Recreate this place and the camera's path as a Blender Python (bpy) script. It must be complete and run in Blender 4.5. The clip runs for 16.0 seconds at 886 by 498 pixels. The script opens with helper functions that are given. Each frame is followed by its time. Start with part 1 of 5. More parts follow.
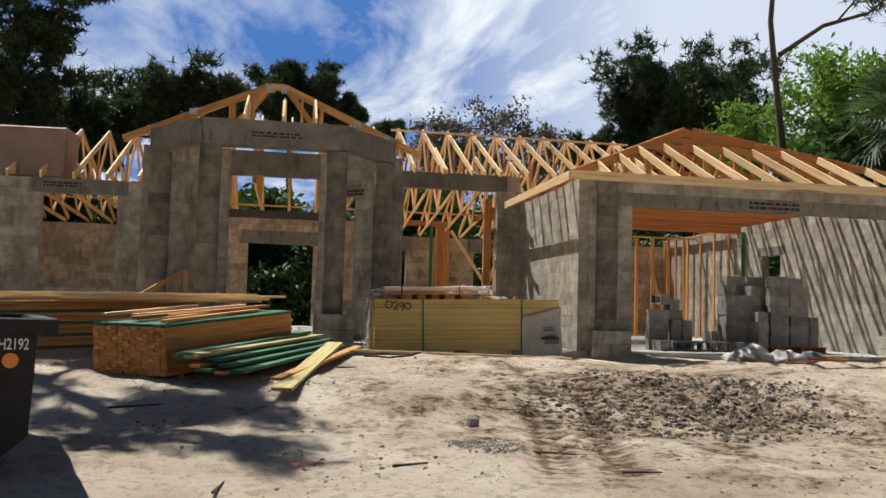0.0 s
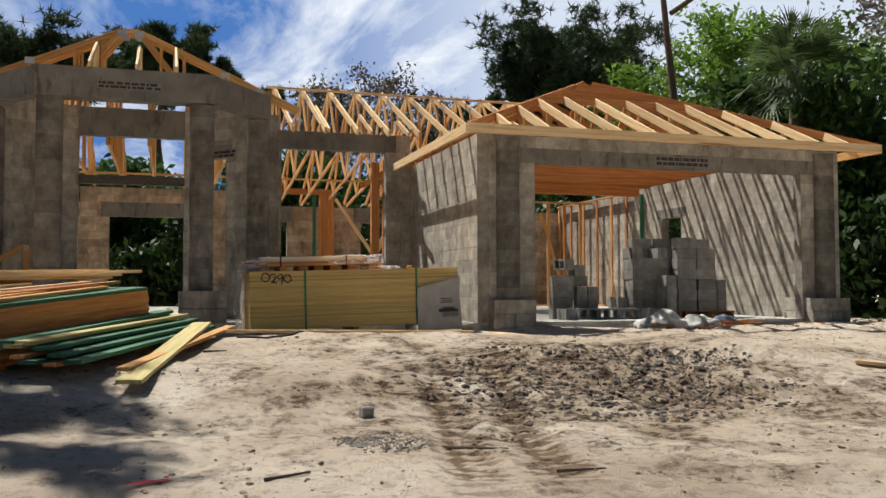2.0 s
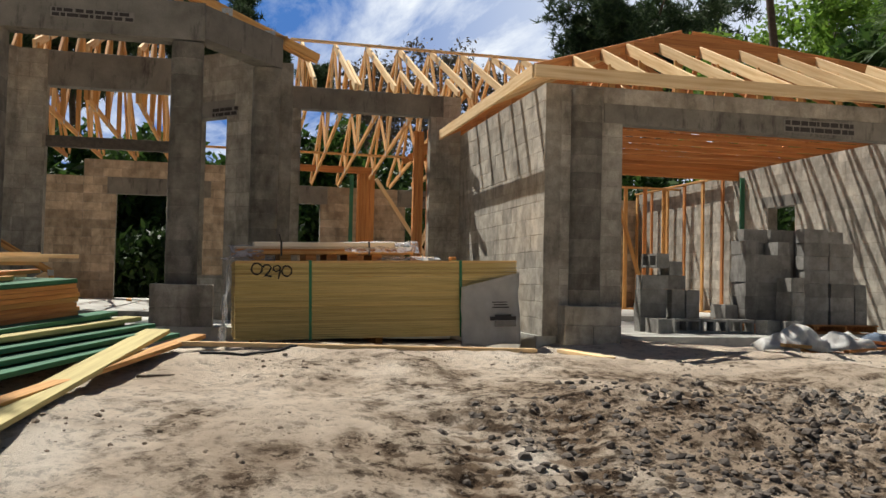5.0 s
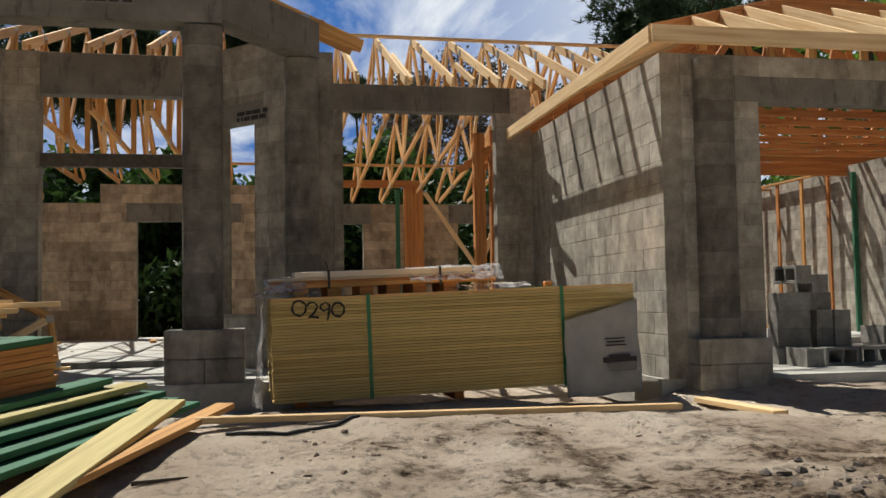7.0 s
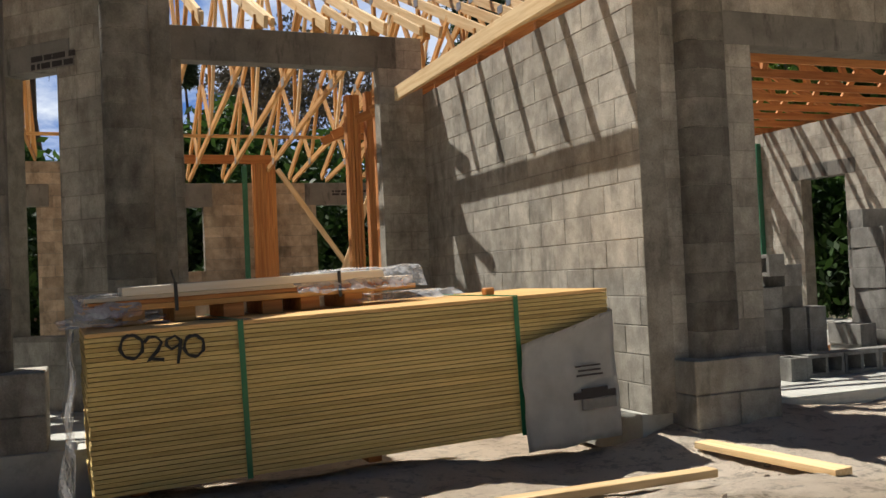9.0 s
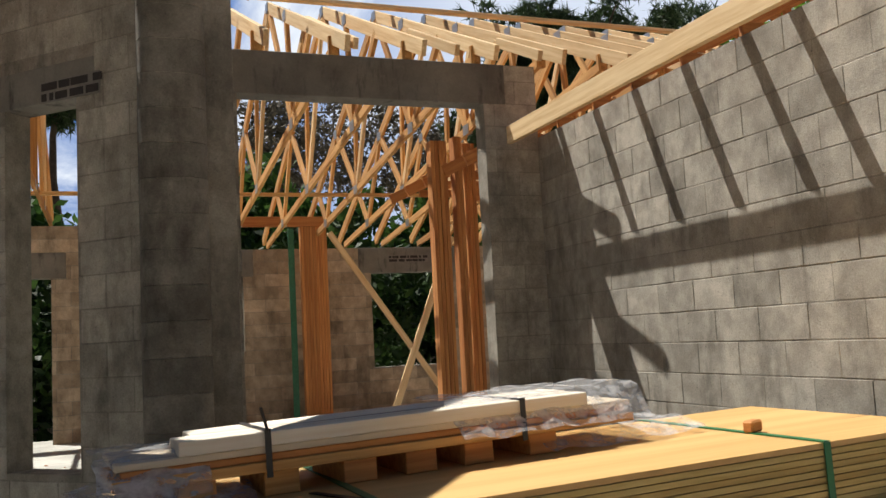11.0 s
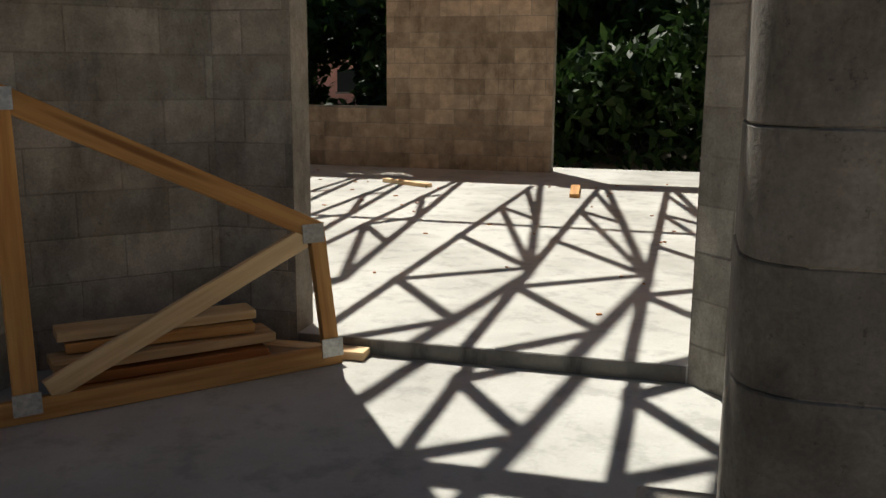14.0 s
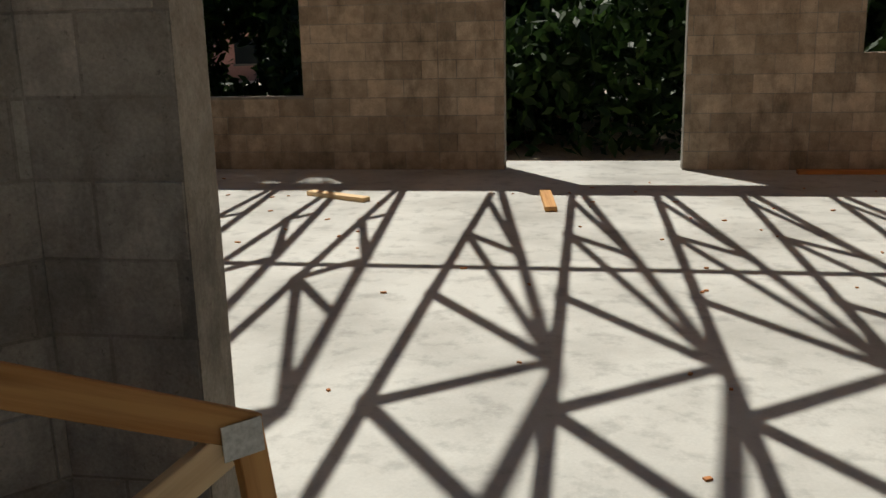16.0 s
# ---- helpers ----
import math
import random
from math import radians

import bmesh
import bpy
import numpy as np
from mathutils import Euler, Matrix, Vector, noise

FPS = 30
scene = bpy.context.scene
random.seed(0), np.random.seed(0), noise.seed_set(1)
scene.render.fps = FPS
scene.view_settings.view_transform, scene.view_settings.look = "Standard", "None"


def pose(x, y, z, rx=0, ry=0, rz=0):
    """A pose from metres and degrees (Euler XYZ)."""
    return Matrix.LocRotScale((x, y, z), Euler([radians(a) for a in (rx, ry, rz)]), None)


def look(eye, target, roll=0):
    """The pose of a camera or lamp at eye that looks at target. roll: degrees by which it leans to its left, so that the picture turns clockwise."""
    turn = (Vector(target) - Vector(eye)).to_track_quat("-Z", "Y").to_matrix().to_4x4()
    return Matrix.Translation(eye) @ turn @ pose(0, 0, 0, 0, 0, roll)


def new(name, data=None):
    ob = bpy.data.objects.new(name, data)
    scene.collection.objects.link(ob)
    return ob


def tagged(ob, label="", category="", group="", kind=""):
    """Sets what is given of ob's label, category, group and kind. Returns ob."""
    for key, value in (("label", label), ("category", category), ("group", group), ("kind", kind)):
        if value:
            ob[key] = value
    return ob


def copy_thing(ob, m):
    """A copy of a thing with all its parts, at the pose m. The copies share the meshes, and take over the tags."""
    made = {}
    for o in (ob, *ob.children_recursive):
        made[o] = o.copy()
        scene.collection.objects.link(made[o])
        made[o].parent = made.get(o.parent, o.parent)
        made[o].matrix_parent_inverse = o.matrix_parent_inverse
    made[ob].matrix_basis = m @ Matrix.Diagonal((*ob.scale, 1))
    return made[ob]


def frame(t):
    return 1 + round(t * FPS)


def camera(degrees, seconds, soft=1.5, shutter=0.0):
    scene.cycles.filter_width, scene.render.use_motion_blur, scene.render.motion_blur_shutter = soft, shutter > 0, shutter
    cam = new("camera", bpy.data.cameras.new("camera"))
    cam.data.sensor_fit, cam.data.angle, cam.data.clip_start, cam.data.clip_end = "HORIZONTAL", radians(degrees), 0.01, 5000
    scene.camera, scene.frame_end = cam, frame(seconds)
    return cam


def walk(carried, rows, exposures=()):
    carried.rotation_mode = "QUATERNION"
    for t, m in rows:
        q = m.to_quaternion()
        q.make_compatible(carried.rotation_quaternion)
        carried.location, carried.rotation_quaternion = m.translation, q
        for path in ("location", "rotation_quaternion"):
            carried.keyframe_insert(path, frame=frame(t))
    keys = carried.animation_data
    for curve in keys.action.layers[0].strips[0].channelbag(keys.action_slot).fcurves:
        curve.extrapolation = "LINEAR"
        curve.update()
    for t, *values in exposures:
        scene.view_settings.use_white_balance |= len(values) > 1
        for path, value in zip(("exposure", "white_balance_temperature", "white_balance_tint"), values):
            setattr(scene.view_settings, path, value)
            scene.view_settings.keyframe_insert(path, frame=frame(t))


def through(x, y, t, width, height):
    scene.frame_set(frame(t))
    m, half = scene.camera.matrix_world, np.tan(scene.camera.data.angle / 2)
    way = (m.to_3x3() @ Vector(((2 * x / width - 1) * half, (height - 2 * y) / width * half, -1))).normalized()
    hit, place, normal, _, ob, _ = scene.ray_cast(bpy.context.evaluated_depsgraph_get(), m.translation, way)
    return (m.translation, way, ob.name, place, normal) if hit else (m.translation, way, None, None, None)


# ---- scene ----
cam = camera(52.2, 16.0)
PATH = [
    (0, (-5.261, -15.109, 0.515), (-4.925, -13.143, 0.655), 1.6),
    (0.5, (-5.262, -14.8, 0.507), (-4.848, -12.848, 0.63), 1.1),
    (1, (-5.201, -14.398, 0.471), (-4.733, -12.457, 0.588), 0.6),
    (1.5, (-5.07, -13.932, 0.481), (-4.581, -11.995, 0.577), 0.8),
    (2, (-4.946, -13.441, 0.432), (-4.364, -11.53, 0.523), -0.1),
    (2.5, (-4.779, -12.911, 0.398), (-4.191, -11.003, 0.499), 0.0),
    (3, (-4.619, -12.334, 0.402), (-4.022, -10.427, 0.497), 0.0),
    (3.5, (-4.433, -11.814, 0.43), (-3.795, -9.922, 0.537), -1.0),
    (4, (-4.187, -11.265, 0.452), (-3.597, -9.357, 0.571), 0.2),
    (4.5, (-4.011, -10.664, 0.488), (-3.449, -8.749, 0.599), 0.5),
    (5, (-3.837, -10.024, 0.515), (-3.382, -8.077, 0.59), 1.3),
    (5.2, (-3.803, -9.783, 0.512), (-3.394, -7.827, 0.593), 1.6),
    (7.3, (-3.821, -7.22, 0.705), (-3.422, -5.264, 0.825), -1.5),
    (7.5, (-3.818, -6.985, 0.726), (-3.329, -5.049, 0.843), -1.6),
    (8, (-3.774, -6.324, 0.768), (-3.09, -4.446, 0.837), -2.9),
    (8.2, (-3.78, -6.055, 0.799), (-3.056, -4.191, 0.852), -3.5),
    (10.3, (-3.735, -3.407, 1.125), (-3.022, -1.541, 1.184), -1.6),
    (10.5, (-3.761, -3.148, 1.144), (-3.043, -1.283, 1.244), -2.0),
    (11, (-3.809, -2.62, 1.26), (-3.109, -0.756, 1.45), -3.0),
    (11.5, (-3.85, -2.062, 1.313), (-3.224, -0.173, 1.516), 0.0),
    (12, (-3.973, -1.462, 1.271), (-3.537, 0.487, 1.388), 0.4),
    (12.5, (-4.147, -1.027, 1.156), (-4.109, 0.972, 1.204), 0.0),
    (12.7, (-4.205, -0.867, 1.187), (-4.348, 1.127, 1.226), 0.4),
    (13, (-4.292, -0.659, 1.255), (-4.672, 1.304, 1.276), 1.8),
    (13.2, (-4.376, -0.521, 1.262), (-4.85, 1.422, 1.246), 2.1),
    (13.5, (-4.505, -0.338, 1.258), (-5.036, 1.586, 1.143), 1.9),
    (14, (-4.716, 0.025, 1.245), (-5.229, 1.92, 0.864), 0.4),
    (14.5, (-4.92, 0.439, 1.25), (-5.314, 2.344, 0.787), 0.8),
    (15, (-5.212, 0.962, 1.335), (-5.419, 2.892, 0.852), 0.2),
    (15.5, (-5.365, 1.39, 1.395), (-5.545, 3.305, 0.835), -0.5),
    (16, (-5.533, 1.87, 1.455), (-5.846, 3.79, 0.991), -1.3),
]
walk(cam, [(t, look(eye, target, roll)) for t, eye, target, roll in PATH],
     [(0, 0.3), (5.2, 0.33), (7.3, 0.1), (8.2, 0.12), (9.4, 0.55), (10.5, 0.8), (11.1, 0.25), (11.6, 0.05), (12.5, 0.16), (13.2, 0.42), (13.6, 0.34), (14.0, 0.24), (14.5, -0.14), (16, -0.12)])

# ---- world, sun, exposure ----
SUN_WAY = Vector((0.35, -0.50, -1.0)).normalized()
world = bpy.data.worlds.new("sky_world")
scene.world = world
world.use_nodes = True
wn = world.node_tree.nodes
sky = wn.new("ShaderNodeTexSky")
sky.sky_type = "NISHITA"
sky.sun_disc = False
sky.sun_elevation = math.asin(-SUN_WAY.z)
sky.sun_rotation = math.atan2(-SUN_WAY.x, -SUN_WAY.y)
sky.air_density, sky.dust_density, sky.ozone_density = 1.0, 0.3, 2.5
wn["Background"].inputs["Strength"].default_value = 0.028
world.node_tree.links.new(sky.outputs["Color"], wn["Background"].inputs["Color"])
sun = new("sun", bpy.data.lights.new("sun", "SUN"))
sun.data.energy, sun.data.angle, sun.data.color = 5.0, radians(0.53), (1.0, 0.955, 0.87)
sun.matrix_world = look(-SUN_WAY * 60, (0, 0, 0))


# ---- materials ----
def material(name):
    m = bpy.data.materials.new(name)
    m.use_nodes = True
    return m, m.node_tree.nodes, m.node_tree.links, m.node_tree.nodes["Principled BSDF"]


def coords(nodes, links, scale=(1, 1, 1), kind="Object"):
    tc = nodes.new("ShaderNodeTexCoord")
    mp = nodes.new("ShaderNodeMapping")
    mp.inputs["Scale"].default_value = scale
    links.new(tc.outputs[kind], mp.inputs["Vector"])
    return mp.outputs["Vector"]


def world_coords(nodes, links, scale=(1, 1, 1)):
    g = nodes.new("ShaderNodeNewGeometry")
    mp = nodes.new("ShaderNodeMapping")
    mp.inputs["Scale"].default_value = scale
    links.new(g.outputs["Position"], mp.inputs["Vector"])
    return mp.outputs["Vector"]


def noise_tex(nodes, links, vec, scale, detail=4, rough=0.6):
    n = nodes.new("ShaderNodeTexNoise")
    n.inputs["Scale"].default_value, n.inputs["Detail"].default_value, n.inputs["Roughness"].default_value = scale, detail, rough
    links.new(vec, n.inputs["Vector"])
    return n.outputs["Fac"]


def ramp(nodes, links, fac, stops):
    r = nodes.new("ShaderNodeValToRGB")
    while len(r.color_ramp.elements) < len(stops):
        r.color_ramp.elements.new(0.5)
    for e, (p, c) in zip(r.color_ramp.elements, stops):
        e.position, e.color = p, (*c, 1) if len(c) == 3 else c
    links.new(fac, r.inputs["Fac"])
    return r.outputs["Color"]


def grey(v):
    return (v, v, v)


def mix(nodes, links, a, b, fac, kind="MIX"):
    m = nodes.new("ShaderNodeMix")
    m.data_type, m.blend_type = "RGBA", kind
    for socket, value in ((m.inputs[6], a), (m.inputs[7], b), (m.inputs[0], fac)):
        if isinstance(value, (int, float)):
            socket.default_value = value
        elif isinstance(value, tuple):
            socket.default_value = (*value, 1)
        else:
            links.new(value, socket)
    return m.outputs[2]


def bump(nodes, links, height, strength, distance, bsdf):
    b = nodes.new("ShaderNodeBump")
    b.inputs["Strength"].default_value, b.inputs["Distance"].default_value = strength, distance
    links.new(height, b.inputs["Height"])
    links.new(b.outputs["Normal"], bsdf.inputs["Normal"])


def object_random(nodes):
    return nodes.new("ShaderNodeObjectInfo").outputs["Random"]


def masonry(name, tint, spread, stain=0.55):
    """Concrete masonry: every unit its own grey, with sandy grain, cloudy stains and streaks."""
    m, nodes, links, bsdf = material(name)
    w = world_coords(nodes, links)
    base = ramp(nodes, links, object_random(nodes), [(0, tuple(c * (1 - spread) for c in tint)), (0.5, tint), (1, tuple(c * (1 + spread) for c in tint))])
    cloud = ramp(nodes, links, noise_tex(nodes, links, w, 1.6, 6, 0.65), [(0.32, grey(0.5 + 0.5 * stain)), (0.62, grey(1.08))])
    col = mix(nodes, links, base, cloud, 1.0, "MULTIPLY")
    grain = noise_tex(nodes, links, w, 90, 3, 0.7)
    col = mix(nodes, links, col, ramp(nodes, links, grain, [(0.3, grey(0.72)), (0.7, grey(1.15))]), 0.7, "MULTIPLY")
    patch = noise_tex(nodes, links, w, 7, 5, 0.6)
    col = mix(nodes, links, col, ramp(nodes, links, patch, [(0.4, (0.75, 0.72, 0.68)), (0.62, (1.12, 1.1, 1.06))]), 0.75, "MULTIPLY")
    runs = noise_tex(nodes, links, world_coords(nodes, links, (3.2, 3.2, 1.1)), 1.0, 7, 0.68)
    col = mix(nodes, links, col, ramp(nodes, links, runs, [(0.36, grey(0.52)), (0.47, grey(0.95)), (0.66, grey(1.22))]), 0.75, "MULTIPLY")
    pits = noise_tex(nodes, links, w, 38, 4, 0.75)
    col = mix(nodes, links, col, ramp(nodes, links, pits, [(0.30, grey(0.45)), (0.38, grey(1.0))]), 0.7, "MULTIPLY")
    links.new(col, bsdf.inputs["Base Color"])
    bsdf.inputs["Roughness"].default_value = 0.93
    bsdf.inputs["Specular IOR Level"].default_value = 0.25
    both = mix(nodes, links, grain, patch, 0.35)
    bump(nodes, links, both, 0.5, 0.006, bsdf)
    return m


def stained_concrete(name, tint, streak):
    """Cast concrete with cement wash streaks running down from its top."""
    m, nodes, links, bsdf = material(name)
    w = world_coords(nodes, links)
    tall = world_coords(nodes, links, (9, 9, 2.2))
    col = ramp(nodes, links, noise_tex(nodes, links, w, 2.2, 5, 0.6), [(0.3, tuple(c * 0.62 for c in tint)), (0.65, tuple(c * 1.12 for c in tint))])
    runs = ramp(nodes, links, noise_tex(nodes, links, tall, 0.7, 5, 0.7), [(0.30, grey(streak)), (0.46, grey(1.0))])
    col = mix(nodes, links, col, runs, 0.8, "MULTIPLY")
    fine = noise_tex(nodes, links, w, 60, 3, 0.6)
    col = mix(nodes, links, col, ramp(nodes, links, fine, [(0.3, grey(0.85)), (0.7, grey(1.08))]), 0.6, "MULTIPLY")
    links.new(col, bsdf.inputs["Base Color"])
    bsdf.inputs["Roughness"].default_value = 0.9
    bump(nodes, links, fine, 0.3, 0.003, bsdf)
    return m


def wood(name, light, dark, along=0, grain=1.0, rough=0.75):
    """Sawn softwood; along: the object's own axis the grain runs on."""
    m, nodes, links, bsdf = material(name)
    s = [26, 26, 26]
    s[along] = 1.3
    v = coords(nodes, links, tuple(s))
    rnd = object_random(nodes)
    shift = nodes.new("ShaderNodeVectorMath")
    shift.operation = "ADD"
    sc = nodes.new("ShaderNodeMath")
    sc.operation = "MULTIPLY"
    sc.inputs[1].default_value = 137.0
    links.new(rnd, sc.inputs[0])
    links.new(v, shift.inputs[0])
    links.new(sc.outputs[0], shift.inputs[1])
    lines = noise_tex(nodes, links, shift.outputs[0], 1.0 * grain, 5, 0.6)
    col = ramp(nodes, links, lines, [(0.32, dark), (0.6, light)])
    tone = ramp(nodes, links, rnd, [(0, (0.72, 0.66, 0.58)), (0.5, (1, 1, 1)), (1, (1.1, 1.06, 1.0))])
    col = mix(nodes, links, col, tone, 0.85, "MULTIPLY")
    knots = nodes.new("ShaderNodeTexVoronoi")
    knots.inputs["Scale"].default_value = 0.17
    links.new(shift.outputs[0], knots.inputs["Vector"])
    kn = ramp(nodes, links, knots.outputs["Distance"], [(0.055, (0.32, 0.2, 0.12)), (0.1, (1, 1, 1))])
    col = mix(nodes, links, col, kn, 0.8, "MULTIPLY")
    links.new(col, bsdf.inputs["Base Color"])
    bsdf.inputs["Roughness"].default_value = rough
    bump(nodes, links, lines, 0.25, 0.002, bsdf)
    return m


def plain(name, color, rough=0.6, metal=0.0, vary=0.18, scale=12.0, relief=0.15):
    m, nodes, links, bsdf = material(name)
    w = world_coords(nodes, links)
    n = noise_tex(nodes, links, w, scale, 5, 0.6)
    col = ramp(nodes, links, n, [(0.3, tuple(c * (1 - vary) for c in color)), (0.7, tuple(min(1, c * (1 + vary)) for c in color))])
    links.new(col, bsdf.inputs["Base Color"])
    bsdf.inputs["Roughness"].default_value, bsdf.inputs["Metallic"].default_value = rough, metal
    bump(nodes, links, n, relief, 0.004, bsdf)
    return m


def leaf_material(name, dark, light, through=0.35):
    m, nodes, links, bsdf = material(name)
    g = nodes.new("ShaderNodeNewGeometry")
    col = ramp(nodes, links, g.outputs["Random Per Island"], [(0, dark), (1, light)])
    links.new(col, bsdf.inputs["Base Color"])
    bsdf.inputs["Roughness"].default_value = 0.55
    bsdf.inputs["Specular IOR Level"].default_value = 0.3
    tr = nodes.new("ShaderNodeBsdfTranslucent")
    links.new(col, tr.inputs["Color"])
    mx = nodes.new("ShaderNodeMixShader")
    mx.inputs[0].default_value = through
    links.new(bsdf.outputs[0], mx.inputs[1])
    links.new(tr.outputs[0], mx.inputs[2])
    links.new(mx.outputs[0], nodes["Material Output"].inputs["Surface"])
    return m


BLOCK = masonry("concrete_block", (0.41, 0.388, 0.345), 0.16)
BLOCK_BACK = masonry("concrete_block_tan", (0.445, 0.368, 0.283), 0.26, 0.7)
# pilaster grey, lowered further to carry the shade on the columns' fronts
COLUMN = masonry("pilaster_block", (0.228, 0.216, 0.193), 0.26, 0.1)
STACK = masonry("new_block", (0.265, 0.26, 0.248), 0.16, 0.85)
MORTAR = masonry("mortar", (0.32, 0.30, 0.265), 0.02, 0.6)
# streaked lintel concrete; its base grey is also lowered for shade
LINTEL = stained_concrete("cast_lintel", (0.205, 0.195, 0.174), 0.2)
PINE = wood("pine_lumber", (0.68, 0.385, 0.135), (0.46, 0.215, 0.06))
PINE_PALE = wood("pale_lumber", (0.82, 0.62, 0.36), (0.64, 0.42, 0.20))
PINE_RED = wood("aged_lumber", (0.60, 0.27, 0.085), (0.40, 0.145, 0.042))
PLATE = plain("galvanised_plate", (0.5, 0.51, 0.5), 0.42, 0.8, 0.25, 60)


def slab_material():
    m, nodes, links, bsdf = material("slab_concrete")
    w = world_coords(nodes, links)
    col = ramp(nodes, links, noise_tex(nodes, links, w, 0.9, 6, 0.6), [(0.32, (0.36, 0.355, 0.32)), (0.6, (0.55, 0.55, 0.505))])
    spots = ramp(nodes, links, noise_tex(nodes, links, w, 5, 5, 0.65), [(0.36, grey(0.62)), (0.48, grey(1.0))])
    col = mix(nodes, links, col, spots, 0.6, "MULTIPLY")
    fine = noise_tex(nodes, links, w, 70, 3, 0.6)
    col = mix(nodes, links, col, ramp(nodes, links, fine, [(0.3, grey(0.9)), (0.7, grey(1.05))]), 0.6, "MULTIPLY")
    links.new(col, bsdf.inputs["Base Color"])
    bsdf.inputs["Roughness"].default_value = 0.7
    bump(nodes, links, fine, 0.15, 0.002, bsdf)
    return m


def sand_material():
    m, nodes, links, bsdf = material("sandy_ground")
    w = world_coords(nodes, links)
    big = noise_tex(nodes, links, w, 0.55, 6, 0.62)
    col = ramp(nodes, links, big, [(0.34, (0.55, 0.44, 0.335)), (0.5, (0.74, 0.62, 0.49)), (0.66, (0.86, 0.76, 0.635))])
    # loose earth gathered in patches, thickest where vehicles turn
    mp = nodes.new("ShaderNodeMapping")
    mp.vector_type = "TEXTURE"
    mp.inputs["Location"].default_value, mp.inputs["Scale"].default_value = (-0.6, -4.8, -0.5), (2.7, 2.1, 40)
    links.new(w, mp.inputs["Vector"])
    far_off = nodes.new("ShaderNodeVectorMath")
    far_off.operation = "LENGTH"
    links.new(mp.outputs[0], far_off.inputs[0])
    near_in = nodes.new("ShaderNodeMath")
    near_in.operation = "MULTIPLY_ADD"
    near_in.inputs[1].default_value = -0.16
    links.new(far_off.outputs["Value"], near_in.inputs[0])
    links.new(noise_tex(nodes, links, w, 1.3, 6, 0.68), near_in.inputs[2])
    patchy = ramp(nodes, links, near_in.outputs[0], [(0.25, grey(0.0)), (0.44, grey(1.0))])
    col = mix(nodes, links, col, mix(nodes, links, col, (0.68, 0.64, 0.60), 1.0, "MULTIPLY"), patchy)
    # dark crumbs and specks; they also put crevice shade into the colour
    crumbs = noise_tex(nodes, links, w, 8.5, 9, 0.74)
    dark = ramp(nodes, links, crumbs, [(0.41, (0.13, 0.11, 0.095)), (0.475, (1, 1, 1))])
    col = mix(nodes, links, col, mix(nodes, links, col, dark, 1.0, "MULTIPLY"), mix(nodes, links, patchy, (1, 1, 1), 0.34))
    lumps = ramp(nodes, links, noise_tex(nodes, links, w, 5.5, 8, 0.72), [(0.43, (0.27, 0.24, 0.215)), (0.53, (1, 1, 1))])
    col = mix(nodes, links, col, mix(nodes, links, col, lumps, 1.0, "MULTIPLY"), patchy)
    specks = noise_tex(nodes, links, w, 33, 7, 0.78)
    col = mix(nodes, links, col, ramp(nodes, links, specks, [(0.34, (0.30, 0.25, 0.21)), (0.41, (1, 1, 1))]), 0.6, "MULTIPLY")
    # damp soil pressed up in the two tyre tracks; cleat stripes paint relief shade
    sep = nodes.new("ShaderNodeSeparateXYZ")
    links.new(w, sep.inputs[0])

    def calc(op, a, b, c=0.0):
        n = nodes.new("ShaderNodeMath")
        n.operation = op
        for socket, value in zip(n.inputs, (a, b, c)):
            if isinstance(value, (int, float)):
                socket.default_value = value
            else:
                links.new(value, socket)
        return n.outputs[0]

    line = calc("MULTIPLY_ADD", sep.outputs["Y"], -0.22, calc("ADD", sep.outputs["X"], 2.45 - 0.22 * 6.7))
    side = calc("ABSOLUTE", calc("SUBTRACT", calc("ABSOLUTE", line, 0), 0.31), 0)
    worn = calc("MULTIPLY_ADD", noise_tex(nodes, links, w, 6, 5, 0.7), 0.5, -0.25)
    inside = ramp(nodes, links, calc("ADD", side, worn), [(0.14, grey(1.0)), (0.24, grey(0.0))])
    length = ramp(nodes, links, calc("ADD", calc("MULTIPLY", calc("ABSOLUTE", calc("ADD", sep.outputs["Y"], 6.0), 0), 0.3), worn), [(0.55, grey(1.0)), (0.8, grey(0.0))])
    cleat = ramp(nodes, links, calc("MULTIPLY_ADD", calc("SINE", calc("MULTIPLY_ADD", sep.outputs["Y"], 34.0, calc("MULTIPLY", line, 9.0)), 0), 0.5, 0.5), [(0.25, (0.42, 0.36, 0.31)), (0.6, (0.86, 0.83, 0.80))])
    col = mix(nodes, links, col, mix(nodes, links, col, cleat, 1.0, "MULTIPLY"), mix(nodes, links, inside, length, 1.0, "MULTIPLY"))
    links.new(col, bsdf.inputs["Base Color"])
    bsdf.inputs["Roughness"].default_value = 0.97
    bsdf.inputs["Specular IOR Level"].default_value = 0.08
    height = mix(nodes, links, mix(nodes, links, crumbs, specks, 0.35), noise_tex(nodes, links, w, 3.0, 6, 0.6), 0.25)
    bump(nodes, links, height, 1.0, 0.15, bsdf)
    return m


SLAB = slab_material()
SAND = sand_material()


# ---- building helpers ----
def mesh_object(name, bm, mat, parent=None, label="", smooth=False):
    me = bpy.data.meshes.new(name)
    bm.to_mesh(me)
    bm.free()
    if mat:
        me.materials.append(mat)
    if smooth:
        for p in me.polygons:
            p.use_smooth = True
    ob = new(name, me)
    ob.parent = parent
    if label:
        ob["label"] = label
    return ob


def part(name, bm, mat, parent, label="", smooth=False):
    return mesh_object(name, bm, mat, parent, label, smooth)


def thing(name, m, label, category, group="", kind=""):
    ob = new(name)
    ob.matrix_basis = m
    return tagged(ob, label, category, group, kind)


